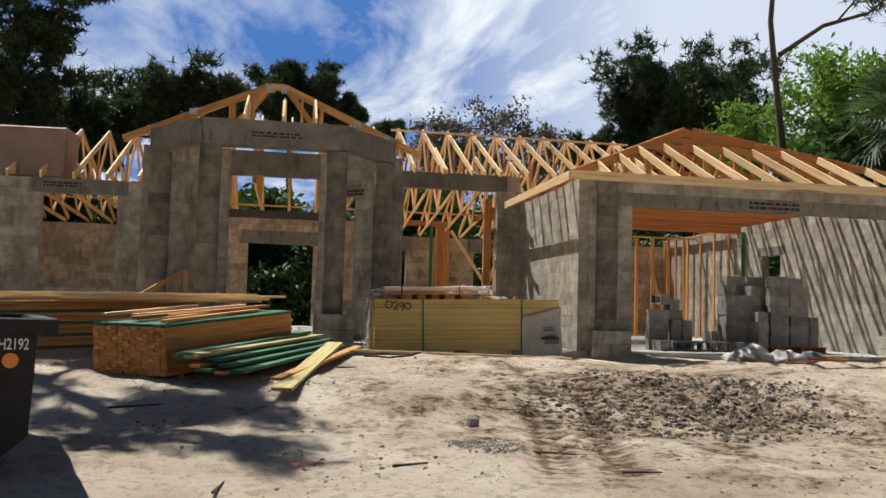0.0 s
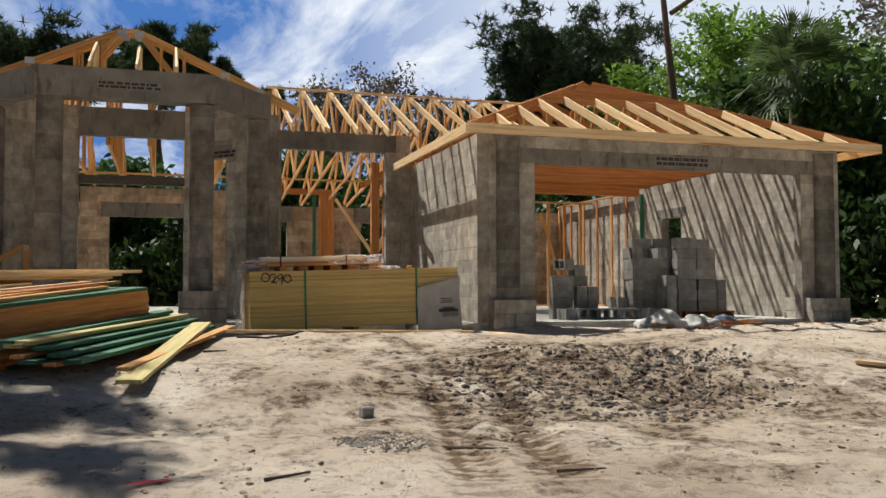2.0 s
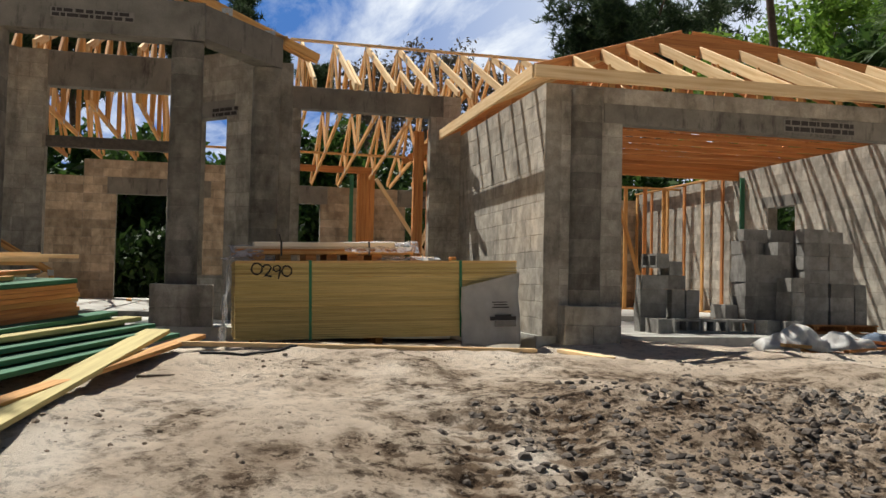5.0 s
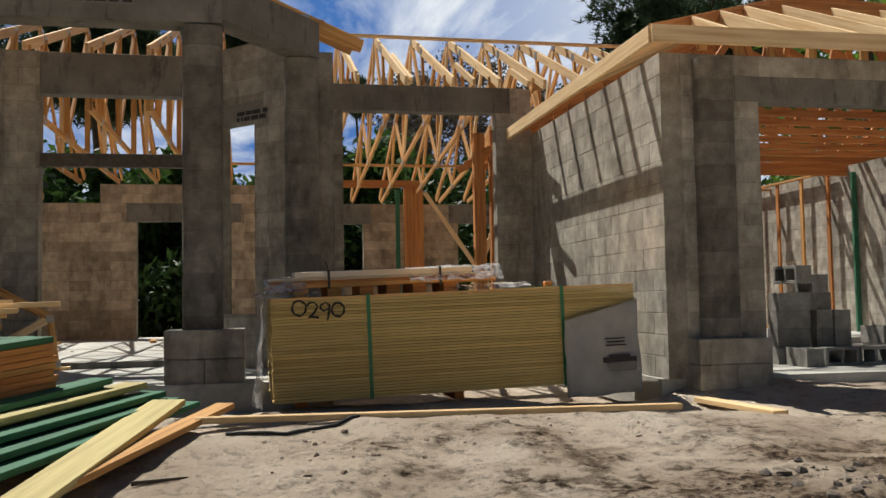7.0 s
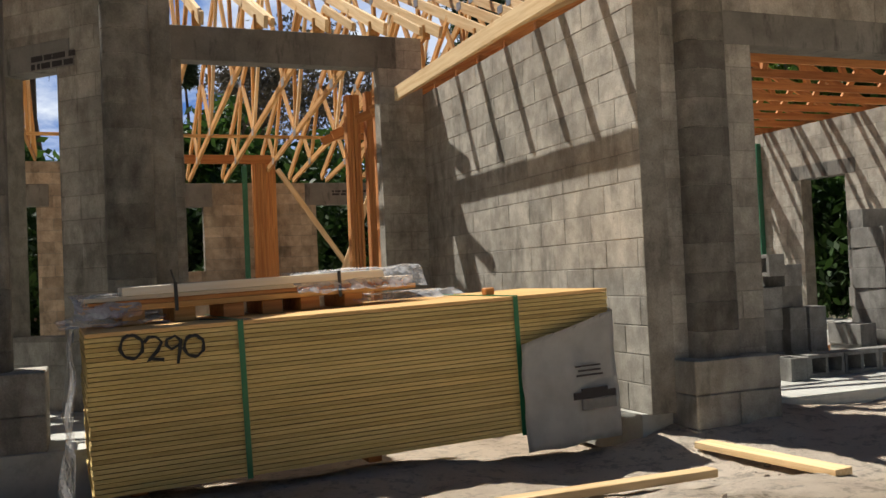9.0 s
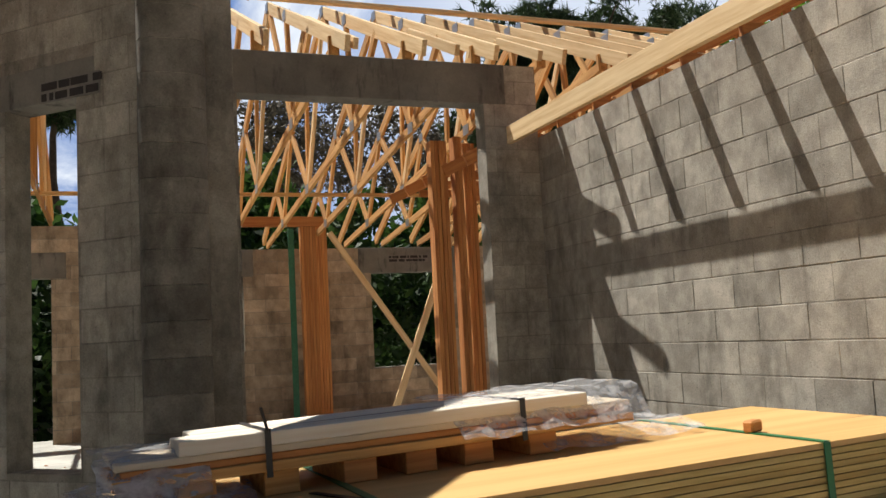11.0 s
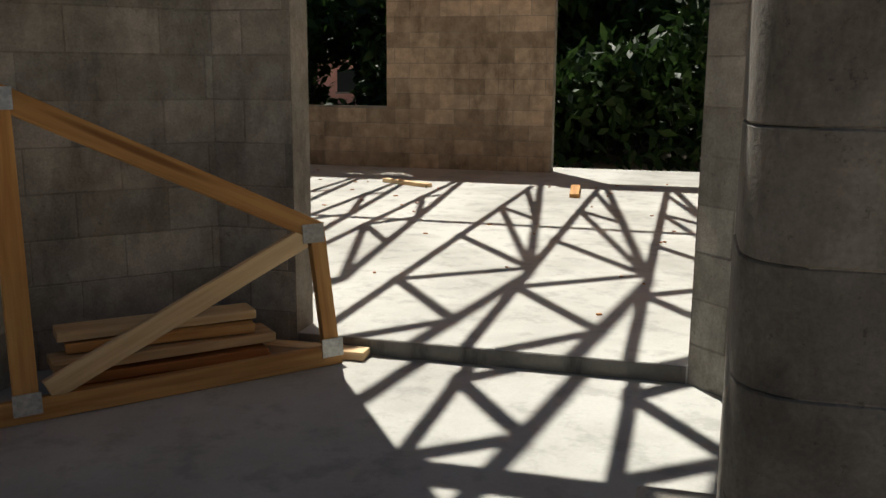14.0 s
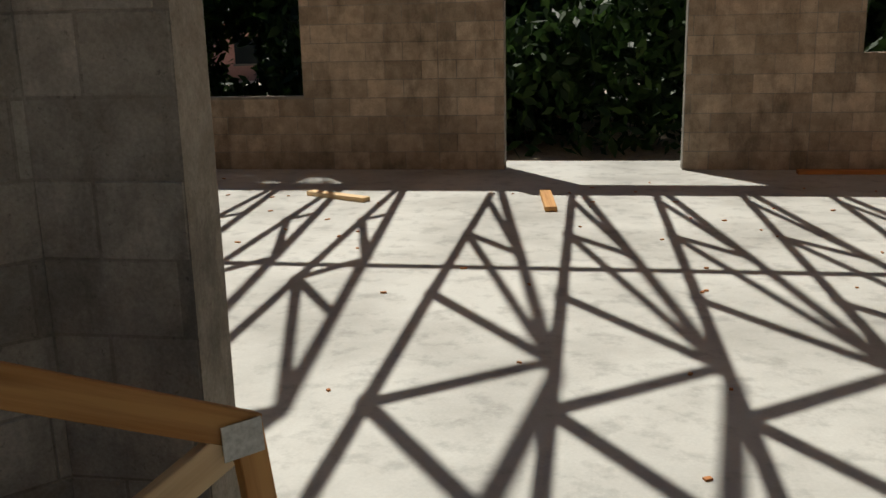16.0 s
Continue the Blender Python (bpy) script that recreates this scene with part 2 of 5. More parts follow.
def add_box(bm, size, m=None, bevel=0.0):
    r = bmesh.ops.create_cube(bm, size=1.0, matrix=(m or Matrix()) @ Matrix.Diagonal((*size, 1)))
    if bevel:
        edges = {e for v in r["verts"] for e in v.link_edges}
        bmesh.ops.bevel(bm, geom=list(edges), offset=bevel, segments=1, affect="EDGES", profile=0.5)
    return bm


def box(size, centre=(0, 0, 0), bevel=0.0, turn=0.0):
    return add_box(bmesh.new(), size, pose(*centre, 0, 0, turn), bevel)


def tube(bm, pts, radii, seg=7):
    rings = []
    for i, (p, r) in enumerate(zip(pts, radii)):
        a = pts[max(i - 1, 0)]
        b = pts[min(i + 1, len(pts) - 1)]
        d = (Vector(b) - Vector(a)).normalized()
        x = d.orthogonal().normalized()
        y = d.cross(x)
        rings.append([bm.verts.new(Vector(p) + r * (math.cos(t) * x + math.sin(t) * y)) for t in (2 * math.pi * k / seg for k in range(seg))])
    for a, b in zip(rings, rings[1:]):
        for k in range(seg):
            bm.faces.new((a[k], a[(k + 1) % seg], b[(k + 1) % seg], b[k]))


MESHES = {}


def shared_box(size, mat, bevel=0.004):
    """Mesh data for a box of that size, made once."""
    key = (tuple(round(c, 3) for c in size), mat.name, bevel)
    if key not in MESHES:
        bm = box(size, bevel=bevel)
        me = bpy.data.meshes.new("piece")
        bm.to_mesh(me)
        bm.free()
        me.materials.append(mat)
        MESHES[key] = me
    return MESHES[key]


def piece(name, me, parent, m):
    ob = new(name, me)
    ob.parent = parent
    ob.matrix_basis = m
    return ob


def stick_matrix(a, b, up=Vector((0, 0, 1))):
    """A frame with x from a to b, at their middle."""
    a, b = Vector(a), Vector(b)
    x = (b - a).normalized()
    side = up.cross(x)
    if side.length < 1e-4:
        side = Vector((0, 1, 0))
    y = side.normalized()
    z = x.cross(y)
    r = Matrix((x, y, z)).transposed().to_4x4()
    r.translation = (a + b) / 2
    return r


def stick(name, a, b, thick, deep, mat, parent, label="", up=Vector((0, 0, 1))):
    """A sawn member from a to b: thick sideways, deep in the upright plane."""
    length = (Vector(b) - Vector(a)).length
    ob = new(name, shared_box((round(length, 2), thick, deep), mat, 0.003))
    ob.parent = parent
    ob.matrix_basis = stick_matrix(a, b, up)
    if label:
        ob["label"] = label
    return ob


def wall_frame(p0, p1):
    d = Vector((p1[0] - p0[0], p1[1] - p0[1], 0))
    return Matrix.Translation((p0[0], p0[1], 0)) @ Matrix.Rotation(math.atan2(d.y, d.x), 4, "Z"), d.length


def block_wall(name, p0, p1, z0, z1, openings=(), lintels=(), thick=0.2, course=0.2032, mat=None, label="", phase=0.0):
    """A wall of concrete blocks whose face runs from p0 to p1, its thickness to the left of that way.
    openings and lintels: (s0, s1, z0, z1) along it; lintels are cast beams."""
    mat = mat or BLOCK
    m, length = wall_frame(p0, p1)
    cuts = sorted({0.0, length, *[min(max(v, 0), length) for o in openings for v in o[:2]]})
    levels = sorted({z0, z1, *[min(max(v, z0), z1) for o in openings for v in o[2:]]})
    bm = bmesh.new()
    for a, b in zip(cuts, cuts[1:]):
        for c, d in zip(levels, levels[1:]):
            s, z = (a + b) / 2, (c + d) / 2
            if any(o[0] < s < o[1] and o[2] < z < o[3] for o in openings):
                continue
            add_box(bm, (b - a, thick - 0.0045, d - c), pose(s, thick / 2, z))
    wall = mesh_object(name, bm, MORTAR)
    wall.matrix_basis = m
    tagged(wall, label or "grey concrete block wall with tooled mortar joints", "wall", kind="structure")
    holes = list(openings) + list(lintels)
    n = int((z1 - z0) / course + 0.35)
    for row in range(n):
        za = z0 + row * course
        zb = min(za + course, z1)
        zc = (za + zb) / 2
        spans = [(0.0, length)]
        for o in holes:
            if o[2] < zc < o[3]:
                spans = [q for a, b in spans for q in ((a, min(b, o[0])), (max(a, o[1]), b)) if q[1] - q[0] > 0.03]
        for a, b in spans:
            edge = math.floor((a - phase) / 0.4064) * 0.4064 + phase + (0.2032 if row % 2 else 0) - 0.4064
            while edge < b:
                lo, hi = max(edge, a), min(edge + 0.4064, b)
                edge += 0.4064
                if hi - lo < 0.04:
                    continue
                me = shared_box((round(hi - lo, 2) - 0.006, thick, zb - za - 0.006), mat, 0.003)
                q = Matrix.Translation(((lo + hi) / 2, thick / 2 + random.uniform(-0.0016, 0.0016), zc)) @ Matrix.Rotation(random.uniform(-0.003, 0.003), 4, "Y")
                piece("block", me, wall, q)
    for s0, s1, za, zb in lintels:
        part("lintel", box((s1 - s0, thick + 0.012, zb - za + 0.004), ((s0 + s1) / 2, thick / 2, (za + zb) / 2 - 0.002), 0.006), LINTEL, wall, "cast concrete lintel with dark cement streaks")
    return wall


# ---- ground and slabs ----
def smooth_steps(v, table):
    for (a, za), (b, zb) in zip(table, table[1:]):
        if v < b:
            k = min(max((v - a) / (b - a), 0), 1)
            k = k * k * (3 - 2 * k)
            return za + (zb - za) * k
    return table[-1][1]


RISE = [(-40, -1.12), (-15, -1.0), (-10, -0.88), (-6.0, -0.70), (-3.0, -0.32), (-1.2, -0.15), (0.3, -0.14), (0.9, -0.36), (30, -0.36)]


def rut(x, y):
    """Tyre tracks with cleat marks, running up the mound."""
    z = 0.0
    for off in (-0.30, 0.28):
        across = (x - (-2.45 + off + 0.22 * (y + 6.7)))
        if abs(across) < 0.26 and -8.6 < y < -3.6:
            fade = min(1, (y + 8.6) / 1.2, (-3.6 - y) / 0.8)
            k = 1 - (across / 0.26) ** 2
            z -= fade * k * (0.035 + 0.016 * math.sin(y * 34 + abs(across) * 22))
    return z


def ground_z(x, y):
    z = smooth_steps(y, RISE)
    if y > 0.3 and not (-14 < x < 8.0 and y < 13.5):
        z = -0.16
    v = Vector((x, y, 0))
    near = 1.0 if -16 < y < 1 else 0.4
    z += near * (0.07 * noise.noise(v * 0.55) + 0.045 * noise.noise(v * 1.5 + Vector((3, 1, 0))) + 0.022 * noise.noise(v * 4.1) + 0.010 * noise.noise(v * 10.0))
    if -13 < y < 1 and -9.5 < x < 7:
        crust = min(1, max(0.12, 0.55 + 1.4 * noise.noise(v * 0.8 + Vector((5, 5, 0)))))
        z += crust * (0.016 * noise.noise(v * 12.0 + Vector((1, 7, 0))) + 0.014 * noise.noise(v * 7.0) ** 2)
    rough = max(0.0, 1 - ((x - 0.6) / 2.4) ** 2 - ((y + 4.6) / 2.0) ** 2)
    z += rough * (0.13 * abs(noise.noise(v * 3.4 + Vector((9, 4, 0)))) + 0.05 * abs(noise.noise(v * 9.0)))
    z -= 0.11 * min(1, max(0, (0.1 - x) / 0.5)) * min(1, max(0, (y + 1.3) / 0.8))
    z -= 0.07 * min(1, max(0, (x + 0.7) / 0.6)) * math.exp(-((y + 0.3) / 0.5) ** 2) * (1.0 if x < 8 else 0.0)
    z += 0.10 * math.exp(-((x - 2.5) / 3.0) ** 2 - ((y + 3.0) / 1.2) ** 2)
    z -= 0.15 * math.exp(-((x - 0.4) / 0.8) ** 2 - ((y + 1.05) / 0.6) ** 2)
    if y > 0.1 and -0.4 < x < 7.0:
        z = min(z, -0.115)
    if y > -0.1 and x < -0.3:
        z = min(z, -0.215)
    return z + rut(x, y)


def spread_axis(lo, hi, step, far):
    vals = list(np.arange(lo, hi + 1e-6, step))
    d, v = step, hi
    while v < far:
        d *= 1.5
        v += d
        vals.append(v)
    d, v = step, lo
    while v > -far:
        d *= 1.5
        v -= d
        vals.insert(0, v)
    return vals


def build_ground():
    xs, ys = spread_axis(-9.5, 7.0, 0.058, 1800), spread_axis(-13.0, 1.2, 0.046, 1800)
    verts = [(x, y, ground_z(x, y)) for y in ys for x in xs]
    w = len(xs)
    faces = [(j * w + i, j * w + i + 1, (j + 1) * w + i + 1, (j + 1) * w + i) for j in range(len(ys) - 1) for i in range(w - 1)]
    me = bpy.data.meshes.new("ground")
    me.from_pydata(verts, [], faces)
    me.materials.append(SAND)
    me.polygons.foreach_set("use_smooth", [True] * len(me.polygons))
    tagged(new("ground", me), "pale trampled sand with tyre tracks and clods", "ground", kind="structure")


build_ground()


def prism(points, z0, z1):
    bm = bmesh.new()
    low = [bm.verts.new((x, y, z0)) for x, y in points]
    high = [bm.verts.new((x, y, z1)) for x, y in points]
    bm.faces.new(list(reversed(low)))
    bm.faces.new(high)
    for i in range(len(points)):
        j = (i + 1) % len(points)
        bm.faces.new((low[i], low[j], high[j], high[i]))
    return bm


def structure(name, bm, mat, label, category):
    return tagged(mesh_object(name, bm, mat), label, category, kind="structure")


structure("floor", prism([(-13.2, 4.45), (-7.6, 4.45), (-7.6, 3.95), (-3.5, 3.95), (-3.5, 4.45), (-0.3, 4.45), (-0.3, 4.9), (6.8, 4.9), (6.8, 12.3), (-13.2, 12.3)], -0.4, 0.0), SLAB, "pale bare concrete house slab", "floor")
structure("floor_portico", prism([(-7.9, 1.25), (-3.2, 1.25), (-3.2, 3.95), (-7.9, 3.95)], -0.4, -0.08), SLAB, "bare concrete entry slab with damp patches", "floor")
structure("floor_garage", prism([(-0.25, 0.3), (6.8, 0.3), (6.8, 4.9), (-0.25, 4.9)], -0.4, -0.09), SLAB, "bare concrete garage slab", "floor")

# thin dark strip over the riser: soil stains, plus its shade as colour
structure("slab_edge", box((1.86, 0.012, 0.085), (-5.605, 3.947, -0.046)), LINTEL, "dirty formed concrete step edge, also darkened for shade", "step")

# ---- walls ----
BC = 0.1965
block_wall("wall_back_west", (-13.2, 11.6), (-7.13, 11.6), 0, 2.75, [(3.31, 4.56, 0.81, 2.35)], [(3.1, 4.76, 2.35, 2.75)], course=BC, mat=BLOCK_BACK, label="sunlit tan block rear wall with a window opening")
block_wall("wall_back_centre", (-7.13, 11.6), (-3.3, 11.6), 0, 3.14, [(0.71, 2.58, 0, 2.38)], [(0.51, 2.78, 2.38, 2.75)], course=BC, mat=BLOCK_BACK, label="tan block rear wall with a tall door opening")
block_wall("wall_back_east", (-3.3, 11.6), (6.8, 11.6), 0, 2.75, [(0.46, 1.49, 1.09, 2.33), (3.55, 4.9, 0.80, 2.34)], [(0.3, 1.65, 2.33, 2.75), (3.35, 5.1, 2.34, 2.75)], course=BC, mat=BLOCK_BACK, label="tan block rear wall with two window openings")
block_wall("wall_garage_west", (-0.2, 4.65), (-0.2, 0.25), -0.09, 2.96, phase=0.05, label="sunlit grey block garage wall with crisp eave shadows")
block_wall("wall_garage_front", (0.0, 0.25), (6.8, 0.25), -0.09, 2.96, [(0.80, 5.98, -0.09, 2.52)], [(0.55, 6.3, 2.52, 2.76)], label="shaded block garage front over a wide door opening")
block_wall("wall_east", (6.6, 0.45), (6.6, 11.6), -0.09, 2.96, [(4.47, 5.33, -0.09, 2.13)], [(4.27, 5.53, 2.13, 2.34)], label="sunlit block side wall striped by truss shadows")
block_wall("wall_niche", (-3.25, 4.45), (-0.2, 4.45), 0, 3.6, [(0.43, 2.54, 0, 3.25)], [(0.25, 2.75, 3.25, 3.6)], label="shaded block wall around a tall window opening")
block_wall("wall_niche_west", (-3.05, 2.95), (-3.05, 4.45), 0, 3.6, label="grey block return wall beside the entry")
block_wall("wall_entry_east", (-4.67, 3.95), (-3.55, 2.83), -0.1, 3.77, [(0.38, 1.0, 0.55, 2.84)], [(0.25, 1.15, 2.84, 3.07)], label="angled block wall with a narrow sidelight opening")
block_wall("wall_entry_west", (-7.75, 3.0), (-6.90, 3.93), -0.1, 3.77, label="angled solid block wall beside the entry")
block_wall("wall_entry_pier_west", (-6.95, 3.93), (-6.505, 3.93), -0.1, 3.77, label="block pier at the entry opening")
block_wall("wall_entry_head", (-6.6, 3.97), (-4.62, 3.97), 3.26, 3.77, lintels=[(0, 1.98, 3.26, 3.77)], label="cast concrete beam over the entry opening")
block_wall("wall_west_return", (-8.1, 4.45), (-8.1, 2.95), 0, 3.6, label="grey block return wall beside the entry")
block_wall("wall_wing", (-13.2, 4.45), (-7.9, 4.45), 0, 3.06, [(2.9, 4.4, 0.87, 2.76)], [(2.7, 4.6, 2.76, 3.06)], label="shaded block wing wall with a square window opening")
block_wall("wall_west", (-13.2, 11.6), (-13.2, 4.65), 0, 2.95, label="plain block side wall")


def pilaster_mesh(w, h, round_by):
    bm = box((w, w, h))
    up = [e for e in bm.edges if abs(e.verts[0].co.z - e.verts[1].co.z) > h * 0.5]
    bmesh.ops.bevel(bm, geom=up, offset=round_by, segments=4, affect="EDGES", profile=0.5)
    rim = [e for e in bm.edges if len(e.link_faces) == 2 and abs(e.calc_face_angle(0)) > 1.2]
    bmesh.ops.bevel(bm, geom=rim, offset=0.003, segments=1, affect="EDGES", profile=0.5)
    for e in bm.edges:
        e.smooth = e.calc_face_angle(0) < 0.5
    me = bpy.data.meshes.new("pilaster_block")
    bm.to_mesh(me)
    bm.free()
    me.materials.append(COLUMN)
    for p in me.polygons:
        p.use_smooth = abs(p.normal.z) < 0.1
    return me


PIL = pilaster_mesh(0.38, 0.2012, 0.10)


def column(x, y, z0, z1, base=None, turn=0.0):
    """A stack of round-cornered pilaster blocks, with a square block base."""
    core = mesh_object("column", box((0.372, 0.372, z1 - z0), (0, 0, (z1 - z0) / 2), 0.09), MORTAR)
    core.matrix_basis = pose(x, y, z0, 0, 0, turn)
    tagged(core, "grey rounded block column on a square block base" if base else "grey rounded block column", "column", kind="structure")
    for i in range(int((z1 - z0) / 0.2032 + 0.5)):
        piece("block", PIL, core, pose(random.uniform(-0.0018, 0.0018), random.uniform(-0.0018, 0.0018), 0.1016 + i * 0.2032, 0, 0, random.uniform(-0.3, 0.3)))
    if base:
        w, top, low, bx, by, d = base
        n = 3
        h = (top - low) / n
        for i in range(n):
            for k in (-1, 1):
                q = (w / 2 - 0.004, d, h - 0.004) if i % 2 else (w, d / 2 - 0.004, h - 0.004)
                off = (k * w / 4, 0) if i % 2 else (0, k * d / 4)
                piece("base_block", shared_box(q, BLOCK, 0.007), core, pose(bx - x + off[0], by - y + off[1], low - z0 + (i + 0.5) * h))
    return core


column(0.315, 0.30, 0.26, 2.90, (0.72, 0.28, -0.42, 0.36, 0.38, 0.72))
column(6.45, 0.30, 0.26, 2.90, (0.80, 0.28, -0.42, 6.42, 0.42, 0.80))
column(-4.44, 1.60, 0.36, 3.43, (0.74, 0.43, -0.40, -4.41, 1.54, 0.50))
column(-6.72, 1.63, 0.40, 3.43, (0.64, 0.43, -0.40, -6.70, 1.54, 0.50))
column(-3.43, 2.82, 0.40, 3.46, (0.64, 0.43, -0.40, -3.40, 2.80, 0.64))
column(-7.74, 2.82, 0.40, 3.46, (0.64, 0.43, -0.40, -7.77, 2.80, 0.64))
structure("beam_portico", prism([(-6.93, 1.42), (-4.24, 1.42), (-4.24, 1.76), (-6.93, 1.76)], 3.43, 3.90), LINTEL, "cast concrete portico beam streaked with dark cement", "beam")
structure("beam_portico_east", prism([(-4.235, 1.42), (-3.22, 2.74), (-3.44, 2.93), (-4.235, 1.88)], 3.46, 3.88), LINTEL, "angled cast concrete portico beam", "beam")
structure("beam_portico_west", prism([(-6.935, 1.42), (-6.935, 1.88), (-7.72, 2.93), (-7.95, 2.74)], 3.46, 3.88), LINTEL, "angled cast concrete portico beam", "beam")


# ---- roof framing ----
def truss(name, members, plates, m, label, mat=None, pale=(), thick=0.042, turn="y"):
    """A timber truss; members are (part name, (u0, z0), (u1, z1), depth) in its own plane."""
    t = thing(name, m, label, "roof truss", "roof trusses")
    def at(p, off=0.0):
        return (off, p[0], p[1]) if turn == "y" else (p[0], off, p[1])
    for i, (nm, a, b, deep) in enumerate(members):
        stick(nm, at(a), at(b), thick, deep, PINE_PALE if i in pale else (mat or PINE), t, up=Vector((0, 0, 1)) if abs(a[0] - b[0]) > 0.02 else Vector((1, 0, 0) if turn == "y" else (0, 1, 0)))
    size = (0.004, 0.15, 0.11) if turn == "y" else (0.15, 0.004, 0.11)
    for p in plates:
        for s in (-1, 1):
            piece("nail_plate", shared_box(size, PLATE, 0.0), t, pose(*at(p, s * (thick / 2 + 0.003))))
    return t


def lerp(a, b, y):
    k = (y - a[0]) / (b[0] - a[0])
    return (y, a[1] + (b[1] - a[1]) * k)


def main_truss(x, lift, drop=0.0):
    """The house's sloping-chord truss; drop lowers its front and ridge, as over the wing."""
    FT, RG, BT = (4.02, 3.56 - drop), (7.4, 5.08 - drop), (12.12, 2.92)
    BA, BB = (4.45, 3.66 - drop), (11.75, 2.82)
    b1, b2, b3 = lerp(BA, BB, 6.25), lerp(BA, BB, 8.55), lerp(BA, BB, 10.3)
    t1, t2, t3, t4, t5 = lerp(FT, RG, 5.3), lerp(FT, RG, 6.4), lerp(RG, BT, 8.45), lerp(RG, BT, 9.5), lerp(RG, BT, 10.8)
    members = [("top_chord", FT, RG, 0.13), ("top_chord", RG, BT, 0.13), ("bottom_chord", BA, BB, 0.09),
               ("web", t1, b1, 0.085), ("web", b1, t2, 0.085), ("web", b1, RG, 0.085), ("web", RG, b2, 0.085), ("web", b2, t3, 0.085),
               ("web", b2, t4, 0.085), ("web", t4, b3, 0.085), ("web", b3, t5, 0.085), ("heel_block", (4.47, 3.60 - drop), lerp(FT, RG, 4.47), 0.09)]
    return truss("roof_truss", members, [b1, b2, b3, t2, t4, RG], pose(x, 0, lift), "bare pine roof truss standing on the block walls", pale=(0, 6))


def hall_truss(x):
    """The level-chord truss over the hall behind the entry, with upright webs."""
    FT, RG, BT, low = (4.30, 3.92), (8.25, 5.36), (12.12, 3.34), 3.20
    def top(y):
        return lerp(FT, RG, y) if y < RG[0] else lerp(RG, BT, y)
    members = [("top_chord", FT, RG, 0.13), ("top_chord", RG, BT, 0.13), ("bottom_chord", (4.45, low), (11.75, low), 0.09)]
    stations = (5.35, 6.8, 8.4, 10.0)
    members += [("web", (y, low), top(y), 0.085) for y in stations]
    members += [("web", (a, low), top(b), 0.085) for a, b in ((4.5, 5.35), (5.35, 6.8), (6.8, 8.4), (10.0, 8.4), (11.4, 10.0))]
    members.append(("heel_block", (4.47, low - 0.04), top(4.47), 0.09))
    return truss("roof_truss", members, [(y, low) for y in stations] + [top(y) for y in stations], pose(x, 0, 0), "bare pine roof truss with a level bottom chord over the hall", pale=(0, 6))


first = main_truss(-2.65, 0)
hall = hall_truss(-7.53)
for k in range(1, 6):
    copy_thing(hall, pose(-7.53 + 0.745 * k, 0, 0))
wing = main_truss(-2.65 - 0.632 * 9, 0, 0.5)
for k in range(-16, 10):
    x = -2.65 + 0.632 * k
    if k not in (0, -9) and x > -12.9 and not -7.8 < x < -3.3:
        copy_thing(wing if k < -8 else first, pose(x, 0, 0))

ridge_brace = thing("roof_brace", pose(0, 0, 0), "long pine brace nailed across the trusses", "timber")
stick("board", (-2.9, 6.75, 4.95), (3.2, 6.75, 4.93), 0.09, 0.04, PINE_PALE, ridge_brace)
stick("board", (-12.5, 9.0, 3.19), (3.0, 9.0, 3.19), 0.09, 0.04, PINE, ridge_brace)

# short valley trusses in front of the main run
for x, h in ((-1.95, 4.35), (-1.1, 4.1), (-0.35, 3.95)):
    small = [("top_chord", (4.02, 3.56), (4.02 + (h - 3.56) / 0.46, h), 0.09), ("top_chord", (4.02 + (h - 3.56) / 0.46, h), (4.02 + (h - 3.56) / 0.46 + 0.55, h - 0.3), 0.09),
             ("web", (4.02 + (h - 3.56) / 0.46, h), (4.3 + (h - 3.56) / 0.46, 3.7), 0.07)]
    truss("jack_truss", small, [], pose(x, 0, 0.0), "short pale pine jack rafter on the front wall", pale=(0, 1))

# entry tower
EL, EP, EQ, ER = (-8.5, 3.70), (-5.74, 4.91), (-5.46, 4.91), (-2.7, 3.70)
TOWER = [("top_chord", EL, EP, 0.11), ("top_chord", EP, EQ, 0.10), ("top_chord", EQ, ER, 0.11), ("bottom_chord", (-8.05, 3.935), (-3.15, 3.935), 0.09)]
for x in (-7.2, -6.5, -6.1, -5.1, -4.7, -4.0):
    top = lerp(EL, EP, x)[1] if x < -5.74 else (4.91 if x < -5.46 else lerp(EQ, ER, x)[1])
    TOWER.append(("web", (x, 3.95), (x, top - 0.04), 0.09))
TOWER += [("web", (-6.5, 3.95), (-5.8, 4.86), 0.09), ("web", (-4.7, 3.95), (-5.4, 4.86), 0.09)]
tower = truss("hip_truss", TOWER, [(-7.2, 4.30), (-5.74, 4.87), (-5.46, 4.87), (-4.0, 4.25), (-3.4, 3.98)], pose(0, 2.95, 0), "flat-topped pine hip truss over the entry", mat=PINE, turn="x")
for y, z in ((3.02, -0.02), (3.62, 0.16), (4.3, 0.30)):
    copy_thing(tower, pose(0, y, z))
for x in (-6.15, -5.45, -4.85):
    j = thing("jack_rafter", pose(x, 0, 0), "short pale pine jack rafter over the portico", "rafter", "jack rafters")
    stick("rafter", (0, 1.46, 3.96), (0, 2.95, 4.66), 0.04, 0.09, PINE_PALE, j)
    stick("block", (0.0, 2.86, 3.92), (0.0, 2.86, 4.62), 0.04, 0.09, PINE_PALE, j, up=Vector((1, 0, 0)))
bar = thing("header_beam", pose(0, 0, 0), "dark weathered timber header across the entry opening", "beam")
